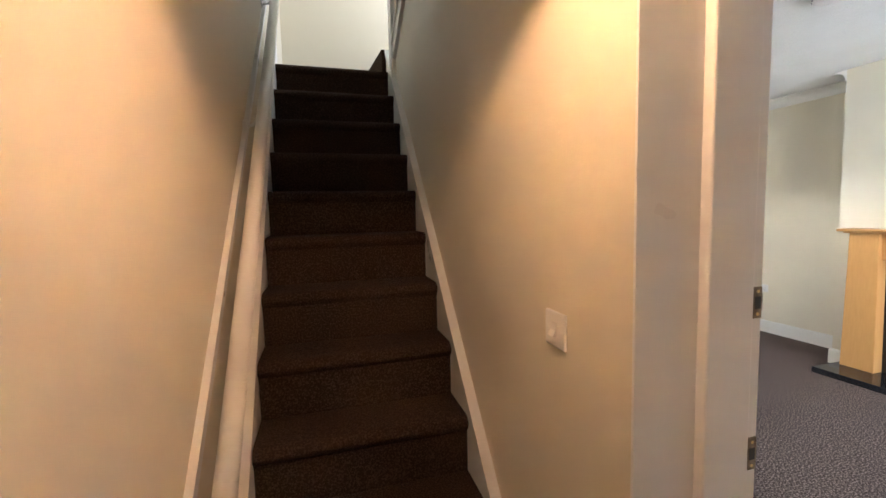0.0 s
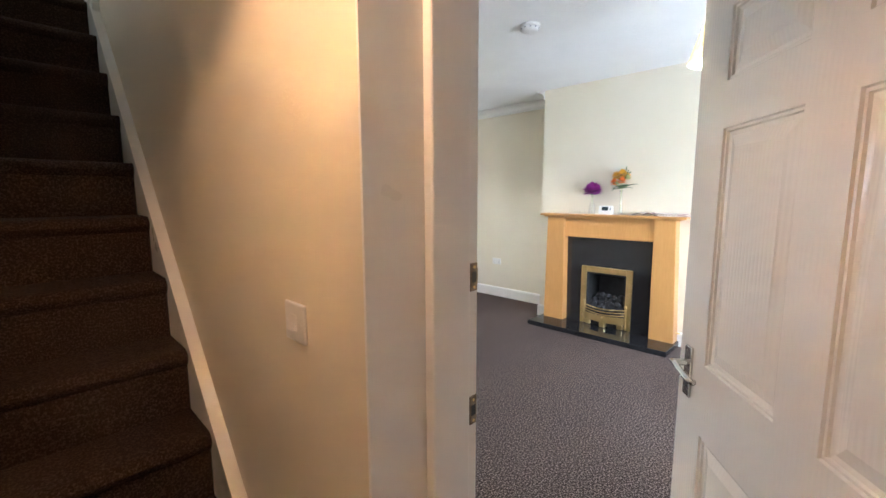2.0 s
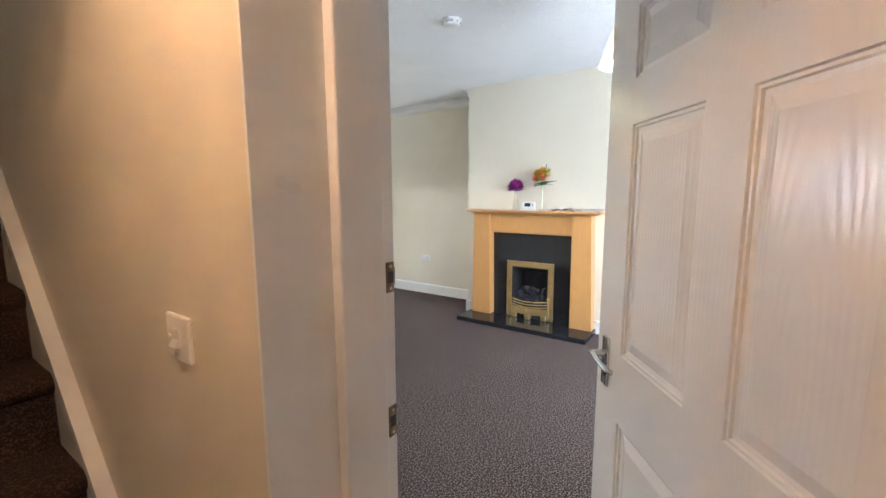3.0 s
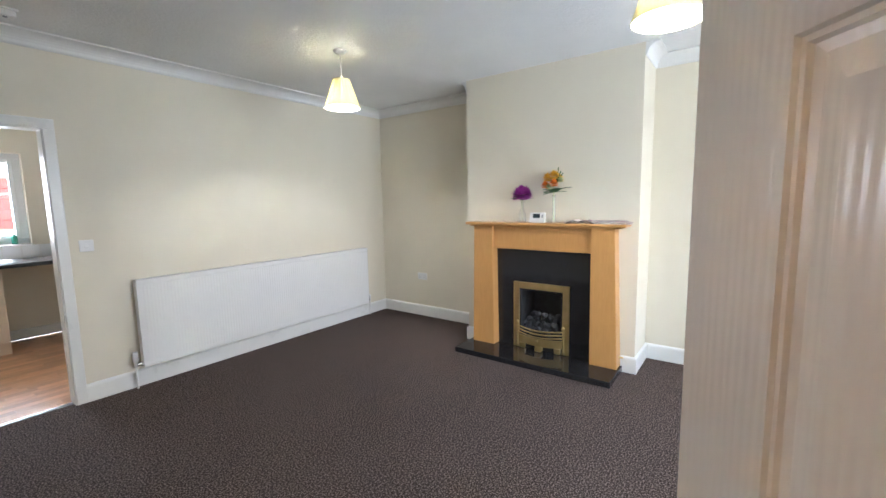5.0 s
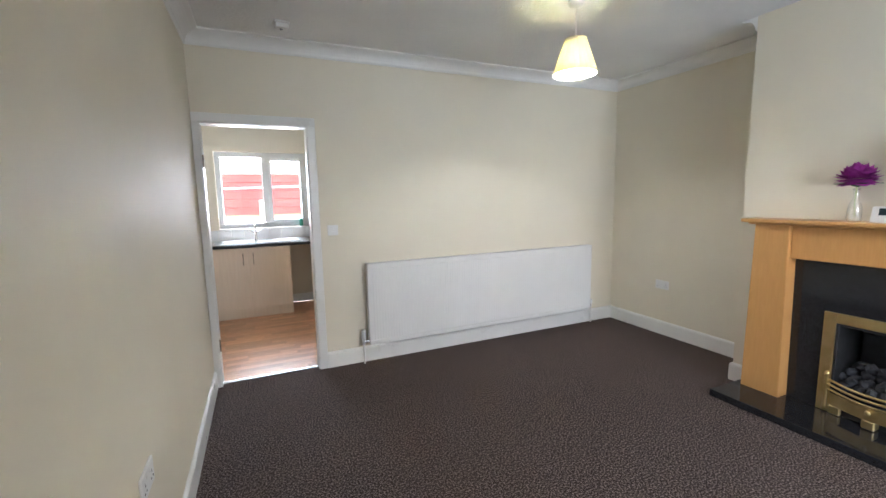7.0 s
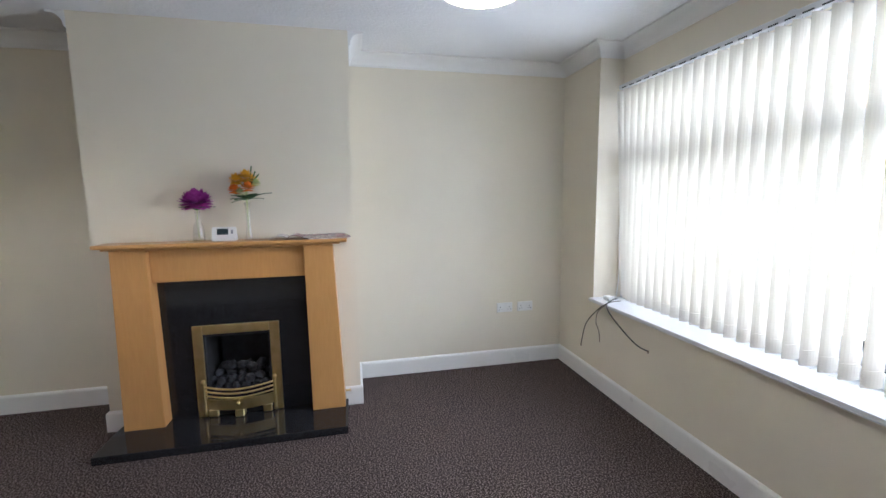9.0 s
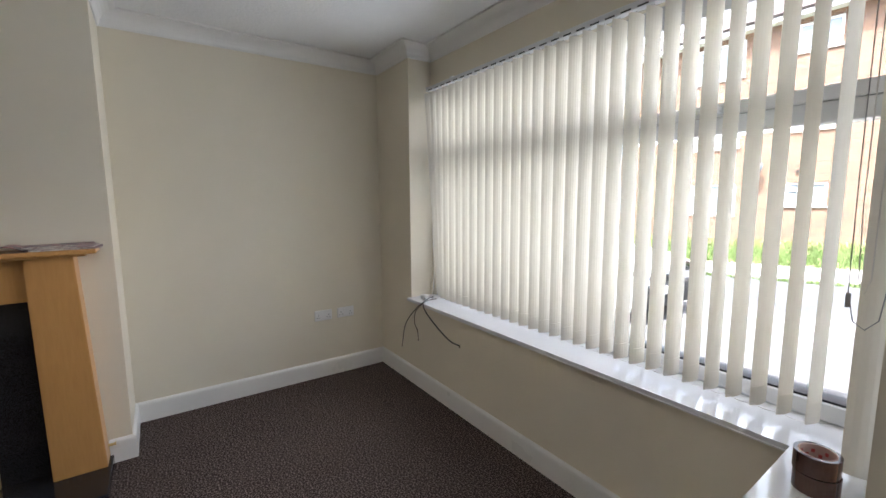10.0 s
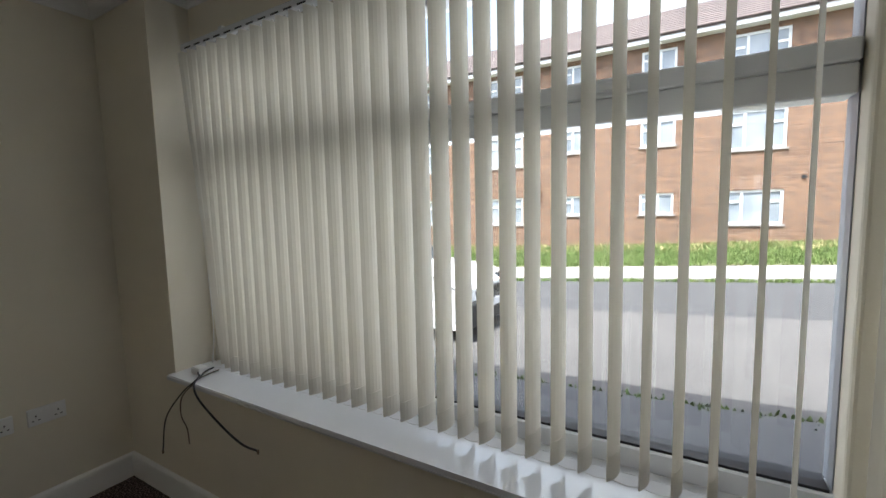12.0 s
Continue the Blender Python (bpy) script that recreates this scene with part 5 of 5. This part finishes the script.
jb = thing("junction_box", "small white cable box on the sill", "cable box", at=(3.40, -0.055, SILL_Z))
part("box", box(-0.035, 0.035, -0.025, 0.025, 0.0, 0.03, 0.004, 2), PLASTIC, jb)
part("lid", box(-0.033, 0.033, -0.023, 0.023, 0.0302, 0.034, 0.001), PLASTIC, jb)
droop([(3.465, -0.165, 2.24), (3.463, -0.17, 1.7), (3.455, -0.165, 1.2), (3.42, -0.15, 0.9), (3.40, -0.12, z + 0.03)], 0.003, PLASTIC)
for (x, y, zz) in ((3.571, 0.065, z - 0.395), (2.803, 0.065, z - 0.176)):
    part("plug_end", lathe([(0.0045, zz - 0.012), (0.0055, zz), (0.0045, zz + 0.006)], 10, at=(x, y, 0)), WORN_BRASS, cab)

# ---- street ----
def ground_z(x):
    return -0.17 - 0.5 * math.tanh((x - 1.4) * 0.045 / 0.5)


def strip(name, front, back, mat, label, category, lift=0.0, thick=0.0, kind="structure", x0=-60.0, x1=60.0, n=60):
    """A band of ground that follows the street's slope between two lines y(x)."""
    bm = bmesh.new()
    rows = []
    for i in range(n + 1):
        x = x0 + (x1 - x0) * i / n
        z = ground_z(x) + lift
        rows.append([bm.verts.new((x, front(x), z)), bm.verts.new((x, back(x), z))])
        if thick:
            rows[-1] += [bm.verts.new((x, back(x), z - thick)), bm.verts.new((x, front(x), z - thick))]
    for a, b in zip(rows, rows[1:]):
        m = len(a)
        for q in range(m if m > 2 else 1):
            bm.faces.new((a[q], a[(q + 1) % m], b[(q + 1) % m], b[q]))
    return tagged(mesh_ob(name, bm, mat), label, category, kind=kind)


g = bmesh.new()
xs = [-600, -60] + [-40 + 2 * i for i in range(41)] + [60, 600]
ys = [-600, -60, -20, -0.42]
gv = [[g.verts.new((x, y, ground_z(x) - 0.12)) for y in ys] for x in xs]
for i in range(len(xs) - 1):
    for k in range(len(ys) - 1):
        g.faces.new((gv[i][k], gv[i + 1][k], gv[i + 1][k + 1], gv[i][k + 1]))
gy = [KIT_N + 0.26, 60, 600]
gv = [[g.verts.new((x, y, -0.2)) for y in gy] for x in xs]
for i in range(len(xs) - 1):
    for k in range(len(gy) - 1):
        g.faces.new((gv[i][k], gv[i + 1][k], gv[i + 1][k + 1], gv[i][k + 1]))
setting("ground", g, SOIL, "rough grassy ground out to the horizon", "ground")
KERB_Y = lambda x: -9.15 + 0.10 * (x - 1.4)
strip("pavement", lambda x: -0.43, lambda x: -2.72, PAVING, "grey slabs in front of the house, colour darkened for its shade", "pavement", 0.03, 0.05)
strip("road", lambda x: -2.72, lambda x: KERB_Y(x) * 0.5 - 1.45, ASPHALT, "worn pale asphalt road in sun", "road", 0.0)
strip("road_far", lambda x: KERB_Y(x) * 0.5 - 1.45, KERB_Y, ASPHALT_NEW, "darker asphalt along the far kerb", "road", 0.001)
kerb = tagged(new("kerb"), "pale concrete kerb stones along the verge", "kerb", kind="structure")
km = {}
for i in range(44):
    x = -16 + i * 0.915
    if "kerb" not in km:
        bm = box(0, 0.905, -0.125, 0, -0.12, 0.10, 0.012, 1)
        me = bpy.data.meshes.new("kerb_stone")
        bm.to_mesh(me)
        bm.free()
        me.materials.append(KERB)
        km["kerb"] = me
    ob = new("kerb_stone", km["kerb"])
    ob.parent = kerb
    ob.matrix_basis = pose(x, KERB_Y(x) + random.uniform(-0.006, 0.006), ground_z(x + 0.45) + random.uniform(-0.006, 0.006), 0, math.degrees(0.045 / math.cosh((x - 1.4) * 0.09) ** 2), math.degrees(math.atan(0.10)))
strip("pavement_far", lambda x: KERB_Y(x) - 0.125, lambda x: KERB_Y(x) - 1.9, KERB, "pale concrete footpath beyond the kerb", "pavement", 0.085)
strip("verge", lambda x: KERB_Y(x) - 1.9, lambda x: -17.9, SOIL, "grassy bank in front of the flats", "verge", 0.10)
rng = np.random.RandomState(4)


def grass_clumps(name, count, xr, yf, yb, h0, h1, label, mat=GRASS, lift=0.08):
    vs, fs = [], []
    for _ in range(count):
        x = rng.uniform(*xr)
        y = yf(x) + (yb(x) - yf(x)) * rng.uniform() ** 1.2
        z = ground_z(x) + lift
        for b in range(4):
            a = rng.uniform(0, 2 * math.pi)
            h = rng.uniform(h0, h1)
            w = 0.012 + 0.012 * rng.uniform()
            dx, dy = math.cos(a), math.sin(a)
            bx, by = x + rng.normal() * 0.05, y + rng.normal() * 0.05
            k = len(vs)
            lean = rng.uniform(0.05, 0.45) * h
            vs += [(bx - dy * w, by + dx * w, z), (bx + dy * w, by - dx * w, z), (bx + dx * lean * 0.4 + dy * w * 0.7, by + dy * lean * 0.4 - dx * w * 0.7, z + h * 0.6), (bx + dx * lean, by + dy * lean, z + h)]
            fs += [(k, k + 1, k + 2), (k, k + 2, k + 3)]
    me = bpy.data.meshes.new(name)
    me.from_pydata(vs, [], fs)
    me.materials.append(mat)
    return tagged(new(name, me), label, "grass", kind="stuff")


DRY = surface("dry_seed_grass", (0.30, 0.26, 0.12), (0.22, 0.22, 0.08), rough=0.9, scale=3)
grass_clumps("long_grass", 16000, (-12, 18), lambda x: KERB_Y(x) - 1.95, lambda x: -17.5, 0.06, 0.17, "uncut green grass on the bank")
grass_clumps("dry_grass", 900, (-12, 18), lambda x: -14.5, lambda x: -17.5, 0.12, 0.28, "dry seeding grass below the flats", DRY)
grass_clumps("kerb_weeds", 1500, (-10, 14), lambda x: KERB_Y(x) + 0.09, lambda x: KERB_Y(x) + 0.0, 0.03, 0.09, "thin grass along the kerb", GRASS, 0.0)
grass_clumps("paving_weeds", 160, (-1, 6), lambda x: -2.74, lambda x: -2.70, 0.02, 0.07, "weeds in the joint of the paving", GRASS, 0.0)
flag = {}
for i in range(-6, 12):
    for k, (a, b) in enumerate(((-0.45, -1.2), (-1.2, -1.95), (-1.95, -2.7))):
        x = i * 0.9 + 0.45 * (k % 2)
        if k not in flag:
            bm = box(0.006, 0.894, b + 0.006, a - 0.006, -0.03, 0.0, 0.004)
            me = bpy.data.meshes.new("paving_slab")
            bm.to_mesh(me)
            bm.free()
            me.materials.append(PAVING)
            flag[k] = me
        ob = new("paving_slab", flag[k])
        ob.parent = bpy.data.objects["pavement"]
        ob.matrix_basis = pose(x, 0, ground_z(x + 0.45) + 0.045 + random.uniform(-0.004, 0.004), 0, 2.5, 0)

# ---- flats across the road ----
FY = -17.6
flats = thing("apartment_building", "three-storey brown brick flats with white windows", "apartment building")
m, nt, p = nodes_of("far_brickwork")
tc = nt.nodes.new("ShaderNodeTexCoord")
sep = nt.nodes.new("ShaderNodeSeparateXYZ")
com = nt.nodes.new("ShaderNodeCombineXYZ")
bk = nt.nodes.new("ShaderNodeTexBrick")
nt.links.new(tc.outputs["Object"], sep.inputs[0])
nt.links.new(sep.outputs[0], com.inputs[0])
nt.links.new(sep.outputs[2], com.inputs[1])
nt.links.new(com.outputs[0], bk.inputs["Vector"])
bk.inputs["Color1"].default_value = (0.235, 0.128, 0.074, 1)
bk.inputs["Color2"].default_value = (0.115, 0.062, 0.041, 1)
bk.inputs["Mortar"].default_value = (0.25, 0.19, 0.145, 1)
bk.inputs["Scale"].default_value = 1.0
bk.inputs["Brick Width"].default_value = 0.225
bk.inputs["Row Height"].default_value = 0.085
bk.inputs["Mortar Size"].default_value = 0.011
mixn = nt.nodes.new("ShaderNodeMix")
mixn.data_type = "RGBA"
mixn.blend_type = "MULTIPLY"
mixn.inputs[0].default_value = 1.0
nt.links.new(bk.outputs[0], mixn.inputs[6])
nt.links.new(ramp_mix(nt, contrast(nt, noise_of(nt, 0.9, 5.0, stretch=(0.6, 1, 9)), 0.3, 0.7), (0.78, 0.77, 0.76), (1.2, 1.2, 1.19)), mixn.inputs[7])
nt.links.new(mixn.outputs[2], p.inputs["Base Color"])
p.inputs["Roughness"].default_value = 0.9
bump_of(nt, p, bk.outputs["Fac"], -0.6, 0.01)
FAR_BRICK = m
ROWS_Z = [(0.72, 1.96), (3.41, 4.80), (6.12, 7.48)]
BIG, SMALL = 1.72, 1.22
cols = []
for x0 in (-14.32, 0.0, 14.32):
    cols += [(x0 - 0.86, BIG), (x0 + 2.28, SMALL), (x0 + 5.62, SMALL), (x0 + 8.66, BIG)]
cols = [(c, w) for c, w in cols if -18 < c < 24]
holes = [(c - w / 2, c + w / 2, z0 if w == BIG else z0 + 0.40, z1) for c, w in cols for z0, z1 in ROWS_Z]
part("wall", wall_with_holes("x", FY - 0.28, FY, (-19, 25), (-1.2, 7.72), holes), FAR_BRICK, flats, "brown brick facade")
part("back_wall", box(-19, 25, FY - 8.0, FY - 7.7, -1.2, 7.72), FAR_BRICK, flats)
for x in (-19, 24.7):
    part("end_wall", box(x, x + 0.3, FY - 7.7, FY - 0.28, -1.2, 7.72), FAR_BRICK, flats)
# Dark tone on the floor slabs stands for unlit rooms.
UNLIT_ROOM = surface("unlit_room_shade_tone", (0.06, 0.065, 0.07), (0.10, 0.10, 0.10), rough=0.8, scale=1.0)
CURTAIN = surface("pale_net_curtain", (0.55, 0.55, 0.53), (0.42, 0.43, 0.43), rough=0.9, scale=5, stretch=(14, 1, 1))
# Opaque panes; reflections and pale curtains are put into the mottled grey.
FAR_GLASS = surface("far_glass_painted_reflections", (0.20, 0.23, 0.26), (0.34, 0.37, 0.40), rough=0.06, scale=0.9, spec=0.8)
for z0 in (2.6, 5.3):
    part("floor_slab", box(-18.7, 24.7, FY - 7.7, FY - 0.29, z0, z0 + 0.2), UNLIT_ROOM, flats)
for c, w in cols:
    for r, (z0, z1) in enumerate(ROWS_Z):
        zl = z0 if w == BIG else z0 + 0.40
        a, b = c - w / 2, c + w / 2
        bm = bmesh.new()
        t = 0.085
        splits = [a, a + w * 0.3, b - w * 0.3, b] if w == BIG else [a, c - 0.06, b]
        for u0, u1, q0, q1 in [(a, b, zl, zl + t), (a, b, z1 - t, z1), (a, a + t, zl + t, z1 - t), (b - t, b, zl + t, z1 - t)] + [(s - t / 2, s + t / 2, zl + t, z1 - t) for s in splits[1:-1]]:
            box(u0, u1, FY - 0.12, FY - 0.045, q0, q1, bm=bm)
        tz = zl + (z1 - zl) * 0.66
        lights = [(splits[0], splits[1]), (splits[2], splits[3])] if w == BIG else [(splits[1], splits[2])]
        for u0, u1 in lights:
            box(u0 + t, u1 - t / 2, FY - 0.12, FY - 0.05, tz - t / 2, tz + t / 2, bm=bm)
        win_ob = part("window", bm, UPVC, flats, "white plastic window")
        part("pane", box(a + 0.04, b - 0.04, FY - 0.095, FY - 0.085, zl + 0.04, z1 - 0.04), FAR_GLASS, win_ob)
        if (r + int(c * 3)) % 3 != 1:
            part("curtain", box(a + 0.05, a + w * 0.45, FY - 0.16, FY - 0.14, zl + 0.05, z1 - 0.05), CURTAIN, win_ob)
        part("sill", box(a - 0.06, b + 0.06, FY - 0.1, FY + 0.05, zl - 0.07, zl), KERB, win_ob)
part("gutter", box(-19.2, 25.2, FY - 0.02, FY + 0.42, 7.66, 7.86, 0.02), UPVC, flats, "white gutter and soffit board")
part("fascia", box(-19.2, 25.2, FY + 0.42, FY + 0.46, 7.82, 7.92), ROOF_TILE, flats, "dark tile edge")
roof = bmesh.new()
ND = 13
for i in range(ND):
    y0, z0 = FY + 0.5 - i * 0.36, 7.88 + i * 0.20
    y1, z1 = y0 - 0.40, z0 + 0.222
    prism([(y0, z0), (y0, z0 + 0.035), (y1, z1 + 0.012), (y1, z1)], "x", -19.4, 25.4, bm=roof)
part("roof", roof, ROOF_TILE, flats, "brown tiled roof in even courses")
back = bmesh.new()
prism([(FY - 4.15, 10.46), (FY - 4.15, 10.50), (FY - 8.6, 7.9), (FY - 8.6, 7.85)], "x", -19.4, 25.4, bm=back)
part("roof_back", back, ROOF_TILE, flats)
for x in (-10.2, -2.3, 5.8, 13.6):
    for z0 in (2.3, 5.1):
        part("vent", box(x, x + 0.12, FY, FY + 0.05, z0, z0 + 0.12), DARK, flats)
dish = part("satellite_dish", lathe([(0.02, 0.0), (0.16, 0.02), (0.26, 0.07), (0.265, 0.08)], 20, at=(0, 0, 0), axis="y"), GREY_PLASTIC, flats, "grey satellite dish", smooth=True)
dish.matrix_basis = pose(7.15, FY + 0.25, 2.55, 15, 0, 20)
part("arm", tube([(7.15, FY + 0.0, 2.45), (7.15, FY + 0.24, 2.5)], 0.02, 6), GREY_PLASTIC, flats)
part("drain_pipe", tube([(-3.5, FY + 0.06, -0.5), (-3.5, FY + 0.06, 7.7)], 0.04, 8), CONCRETE, flats)

# ---- parked car ----
CAR_PAINT = surface("white_car_paint", (0.78, 0.79, 0.80), (0.76, 0.77, 0.78), rough=0.15, scale=2, coat=0.6)
TYRE = surface("tyre_rubber", (0.02, 0.02, 0.021), (0.03, 0.03, 0.03), rough=0.8, scale=12)
TAIL = surface("red_lamp_plastic", (0.35, 0.015, 0.015), (0.28, 0.01, 0.01), rough=0.15, scale=20)
CAR_GLASS = surface("tinted_car_glass", (0.015, 0.018, 0.02), (0.03, 0.033, 0.035), rough=0.04, scale=3)
CX, CY, CZ = 3.75 + 3.9, -4.45, ground_z(5.0)
car = thing("car", "small white hatchback parked at the roadside", "car", at=(CX, CY, CZ), turn=180)
bm = bmesh.new()
outline = [(0.02, 0.35), (0.0, 0.62), (0.05, 0.80), (0.10, 0.95), (0.36, 1.40), (0.55, 1.46), (1.6, 1.48), (2.1, 1.42), (2.85, 1.0), (3.55, 0.90), (3.85, 0.72), (3.9, 0.45), (3.82, 0.22), (3.35, 0.20)]
arch = lambda c, r: [(c + r * math.cos(t), 0.30 + r * math.sin(t)) for t in [math.pi * i / 8 for i in range(9)]]
low = arch(3.05, 0.34) + arch(0.68, 0.34)
pts = outline + [(q, max(0.2, z)) for q, z in low] + [(0.1, 0.22)]
lo = [bm.verts.new((u, -0.82 + (0.14 if v > 0.98 else 0.0), v)) for u, v in pts]
hi = [bm.verts.new((u, 0.82 - (0.14 if v > 0.98 else 0.0), v)) for u, v in pts]
bm.faces.new(lo)
bm.faces.new(list(reversed(hi)))
for i in range(len(pts)):
    bm.faces.new((lo[i], lo[(i + 1) % len(pts)], hi[(i + 1) % len(pts)], hi[i]))
part("body", bm, CAR_PAINT, car)
part("front_bumper", box(3.78, 3.97, -0.80, 0.80, 0.22, 0.56, 0.05, 3), DARK, car, "black plastic bumper")
part("grille", box(3.84, 3.90, -0.42, 0.42, 0.57, 0.68, 0.01), DARK, car)
part("front_plate", box(3.971, 3.979, -0.26, 0.26, 0.42, 0.53), UPVC, car, "plain pale number plate")
for s in (-1, 1):
    part("headlamp", box(3.70, 3.885, s * 0.66 - 0.13, s * 0.66 + 0.13, 0.66, 0.80, 0.03, 2), CAR_GLASS, car)
part("bumper", box(-0.06, 0.12, -0.80, 0.80, 0.24, 0.58, 0.04, 3), DARK, car, "black plastic bumper")
part("rear_window", prism([(0.10, 0.985), (0.355, 1.37), (0.345, 1.385), (0.085, 0.995)], "y", -0.58, 0.58), CAR_GLASS, car)
part("windscreen", prism([(2.16, 1.39), (2.80, 1.03), (2.815, 1.045), (2.175, 1.405)], "y", -0.6, 0.6), CAR_GLASS, car)
for s in (-1, 1):
    y0, y1 = sorted((s * 0.681, s * 0.69))
    part("side_window", prism([(0.5, 1.03), (0.62, 1.36), (2.02, 1.37), (2.5, 1.05)], "y", y0, y1), CAR_GLASS, car)
    part("tail_lamp", box(-0.012, 0.10, s * 0.70 - 0.09, s * 0.70 + 0.09, 0.66, 0.96, 0.02, 2), TAIL, car)
    mir = part("wing_mirror", box(2.15, 2.28, s * 0.93 - 0.10, s * 0.93 + 0.10, 0.98, 1.12, 0.03, 2), DARK, car)
part("number_plate", box(-0.012, -0.004, -0.26, 0.26, 0.66, 0.77), UPVC, car, "plain pale number plate")
for i in range(6):
    part("plate_bar", box(-0.0135, -0.0125, -0.21 + i * 0.075, -0.17 + i * 0.075, 0.685, 0.745), DARK, car)
for x in (0.68, 3.05):
    for s in (-1, 1):
        wh = part("wheel", lathe([(0.20, s * 0.83 - 0.09), (0.29, s * 0.83 - 0.085), (0.30, s * 0.83), (0.29, s * 0.83 + 0.085), (0.20, s * 0.83 + 0.09)], 28, at=(x, -s * 0.09, 0.30), axis="y"), TYRE, car, "black tyre")
        part("rim", lathe([(0.19, s * 0.83 - 0.092), (0.20, s * 0.83), (0.19, s * 0.83 + 0.092)], 20, at=(x, -s * 0.09, 0.30), axis="y"), CHROME, wh)

# ---- the house outside and the terrace ----
# Unseen upper walls, neighbours and roofs, added to throw the shadow on the street.
shell = bmesh.new()
box(BAY_W - 0.08, EAST + 0.30, -0.42, 0.2, CEILING + 0.13, 5.3, bm=shell)
setting("wall_bay_upper", shell, RENDER_WALL, "unseen upper storey of the bay, added to cast its shadow", "wall")
up = bmesh.new()
box(1.42, EAST + 0.3, 0.2, KIT_N + 0.2, CEILING + 0.13, 5.3, bm=up)
box(EAST + 0.31, 40, 0.2, KIT_N + 0.2, -0.5, 5.3, bm=up)
box(-40, HALL_W - 0.26, 0.2, KIT_N + 0.2, -0.5, 5.3, bm=up)
setting("unseen_terrace_walls", up, RENDER_WALL, "unseen house volumes on both sides, added to lengthen the shadow", "house wall")
rf = bmesh.new()
prism([(-0.05, 5.31), (3.9, 7.6), (KIT_N + 0.6, 5.31)], "x", -40, 40, bm=rf)
prism([(-0.62, 5.305), (1.2, 6.3), (1.2, 5.305)], "x", BAY_W - 0.45, EAST + 0.3, bm=rf)
setting("roof_terrace", rf, ROOF_TILE, "unseen roof over the terrace, added to cast its shadow", "roof")
setting("door_hall_front", box(-1.0, -0.4, 0.321, 0.36, 0.0, 2.0, 0.004), DOOR_PAINT, "white front door of the hall", "door")

# ---- back yard ----
shed = thing("shed", "faded red boarded shed behind the yard fence", "shed")
for i in range(11):
    part("board", box(-3.0, 5.0, 11.5, 11.54, 0.0 + i * 0.18, 0.175 + i * 0.18, 0.006), RED_PAINT, shed)
part("fascia", box(-3.1, 5.1, 11.44, 11.6, 1.98, 2.17), UPVC, shed, "white fascia board")
part("roof", prism([(11.4, 2.17), (11.4, 2.21), (14.0, 2.75), (14.0, 2.70)], "x", -3.1, 5.1), CONCRETE, shed, "grey sheet roof")
part("back", box(-3.0, 5.0, 11.541, 13.9, -0.2, 1.98), RED_PAINT, shed)
fence = thing("fence", "horizontal lap timber fence with concrete posts", "fence")
for i in range(9):
    part("slat", box(-2.5, 4.5, 10.0 - 0.008 * (i % 2), 10.02, -0.2 + i * 0.148, -0.04 + i * 0.148), FENCE, fence)
for x in (-1.5, 0.42, 2.3):
    part("post", box(x, x + 0.11, 9.95, 10.06, -0.2, 1.42, 0.01), CONCRETE, fence, "concrete fence post")
part("line_pole", box(-2.52, -2.46, 9.17, 9.23, -0.16, 1.75), CONCRETE, fence)
line = thing("washing_line", "white washing line across the yard", "washing line")
part("line", tube([(-2.5, 9.2, 1.72), (0.0, 9.25, 1.62), (1.5, 9.28, 1.66), (3.5, 9.3, 1.78)], 0.008, 6), UPVC, line)
yard = box(-5, 6, KIT_N + 0.26, 11.5, -0.24, -0.16)
setting("yard", yard, CONCRETE, "concrete yard behind the kitchen", "yard")

# ---- kitchen floor strips, last ----
y = NORTH + 0.086
while y < KIT_N - 0.07:
    x = -0.40 - random.uniform(0.0, 0.35)
    while x < 1.5:
        ln = random.choice((0.28, 0.34, 0.42))
        if x + ln > -0.42:
            ob = new("plank", plank_mesh(ln, 0.066))
            ob.parent = boards
            ob.matrix_basis = pose(x, y, 0.0)
        x += ln
    y += 0.066
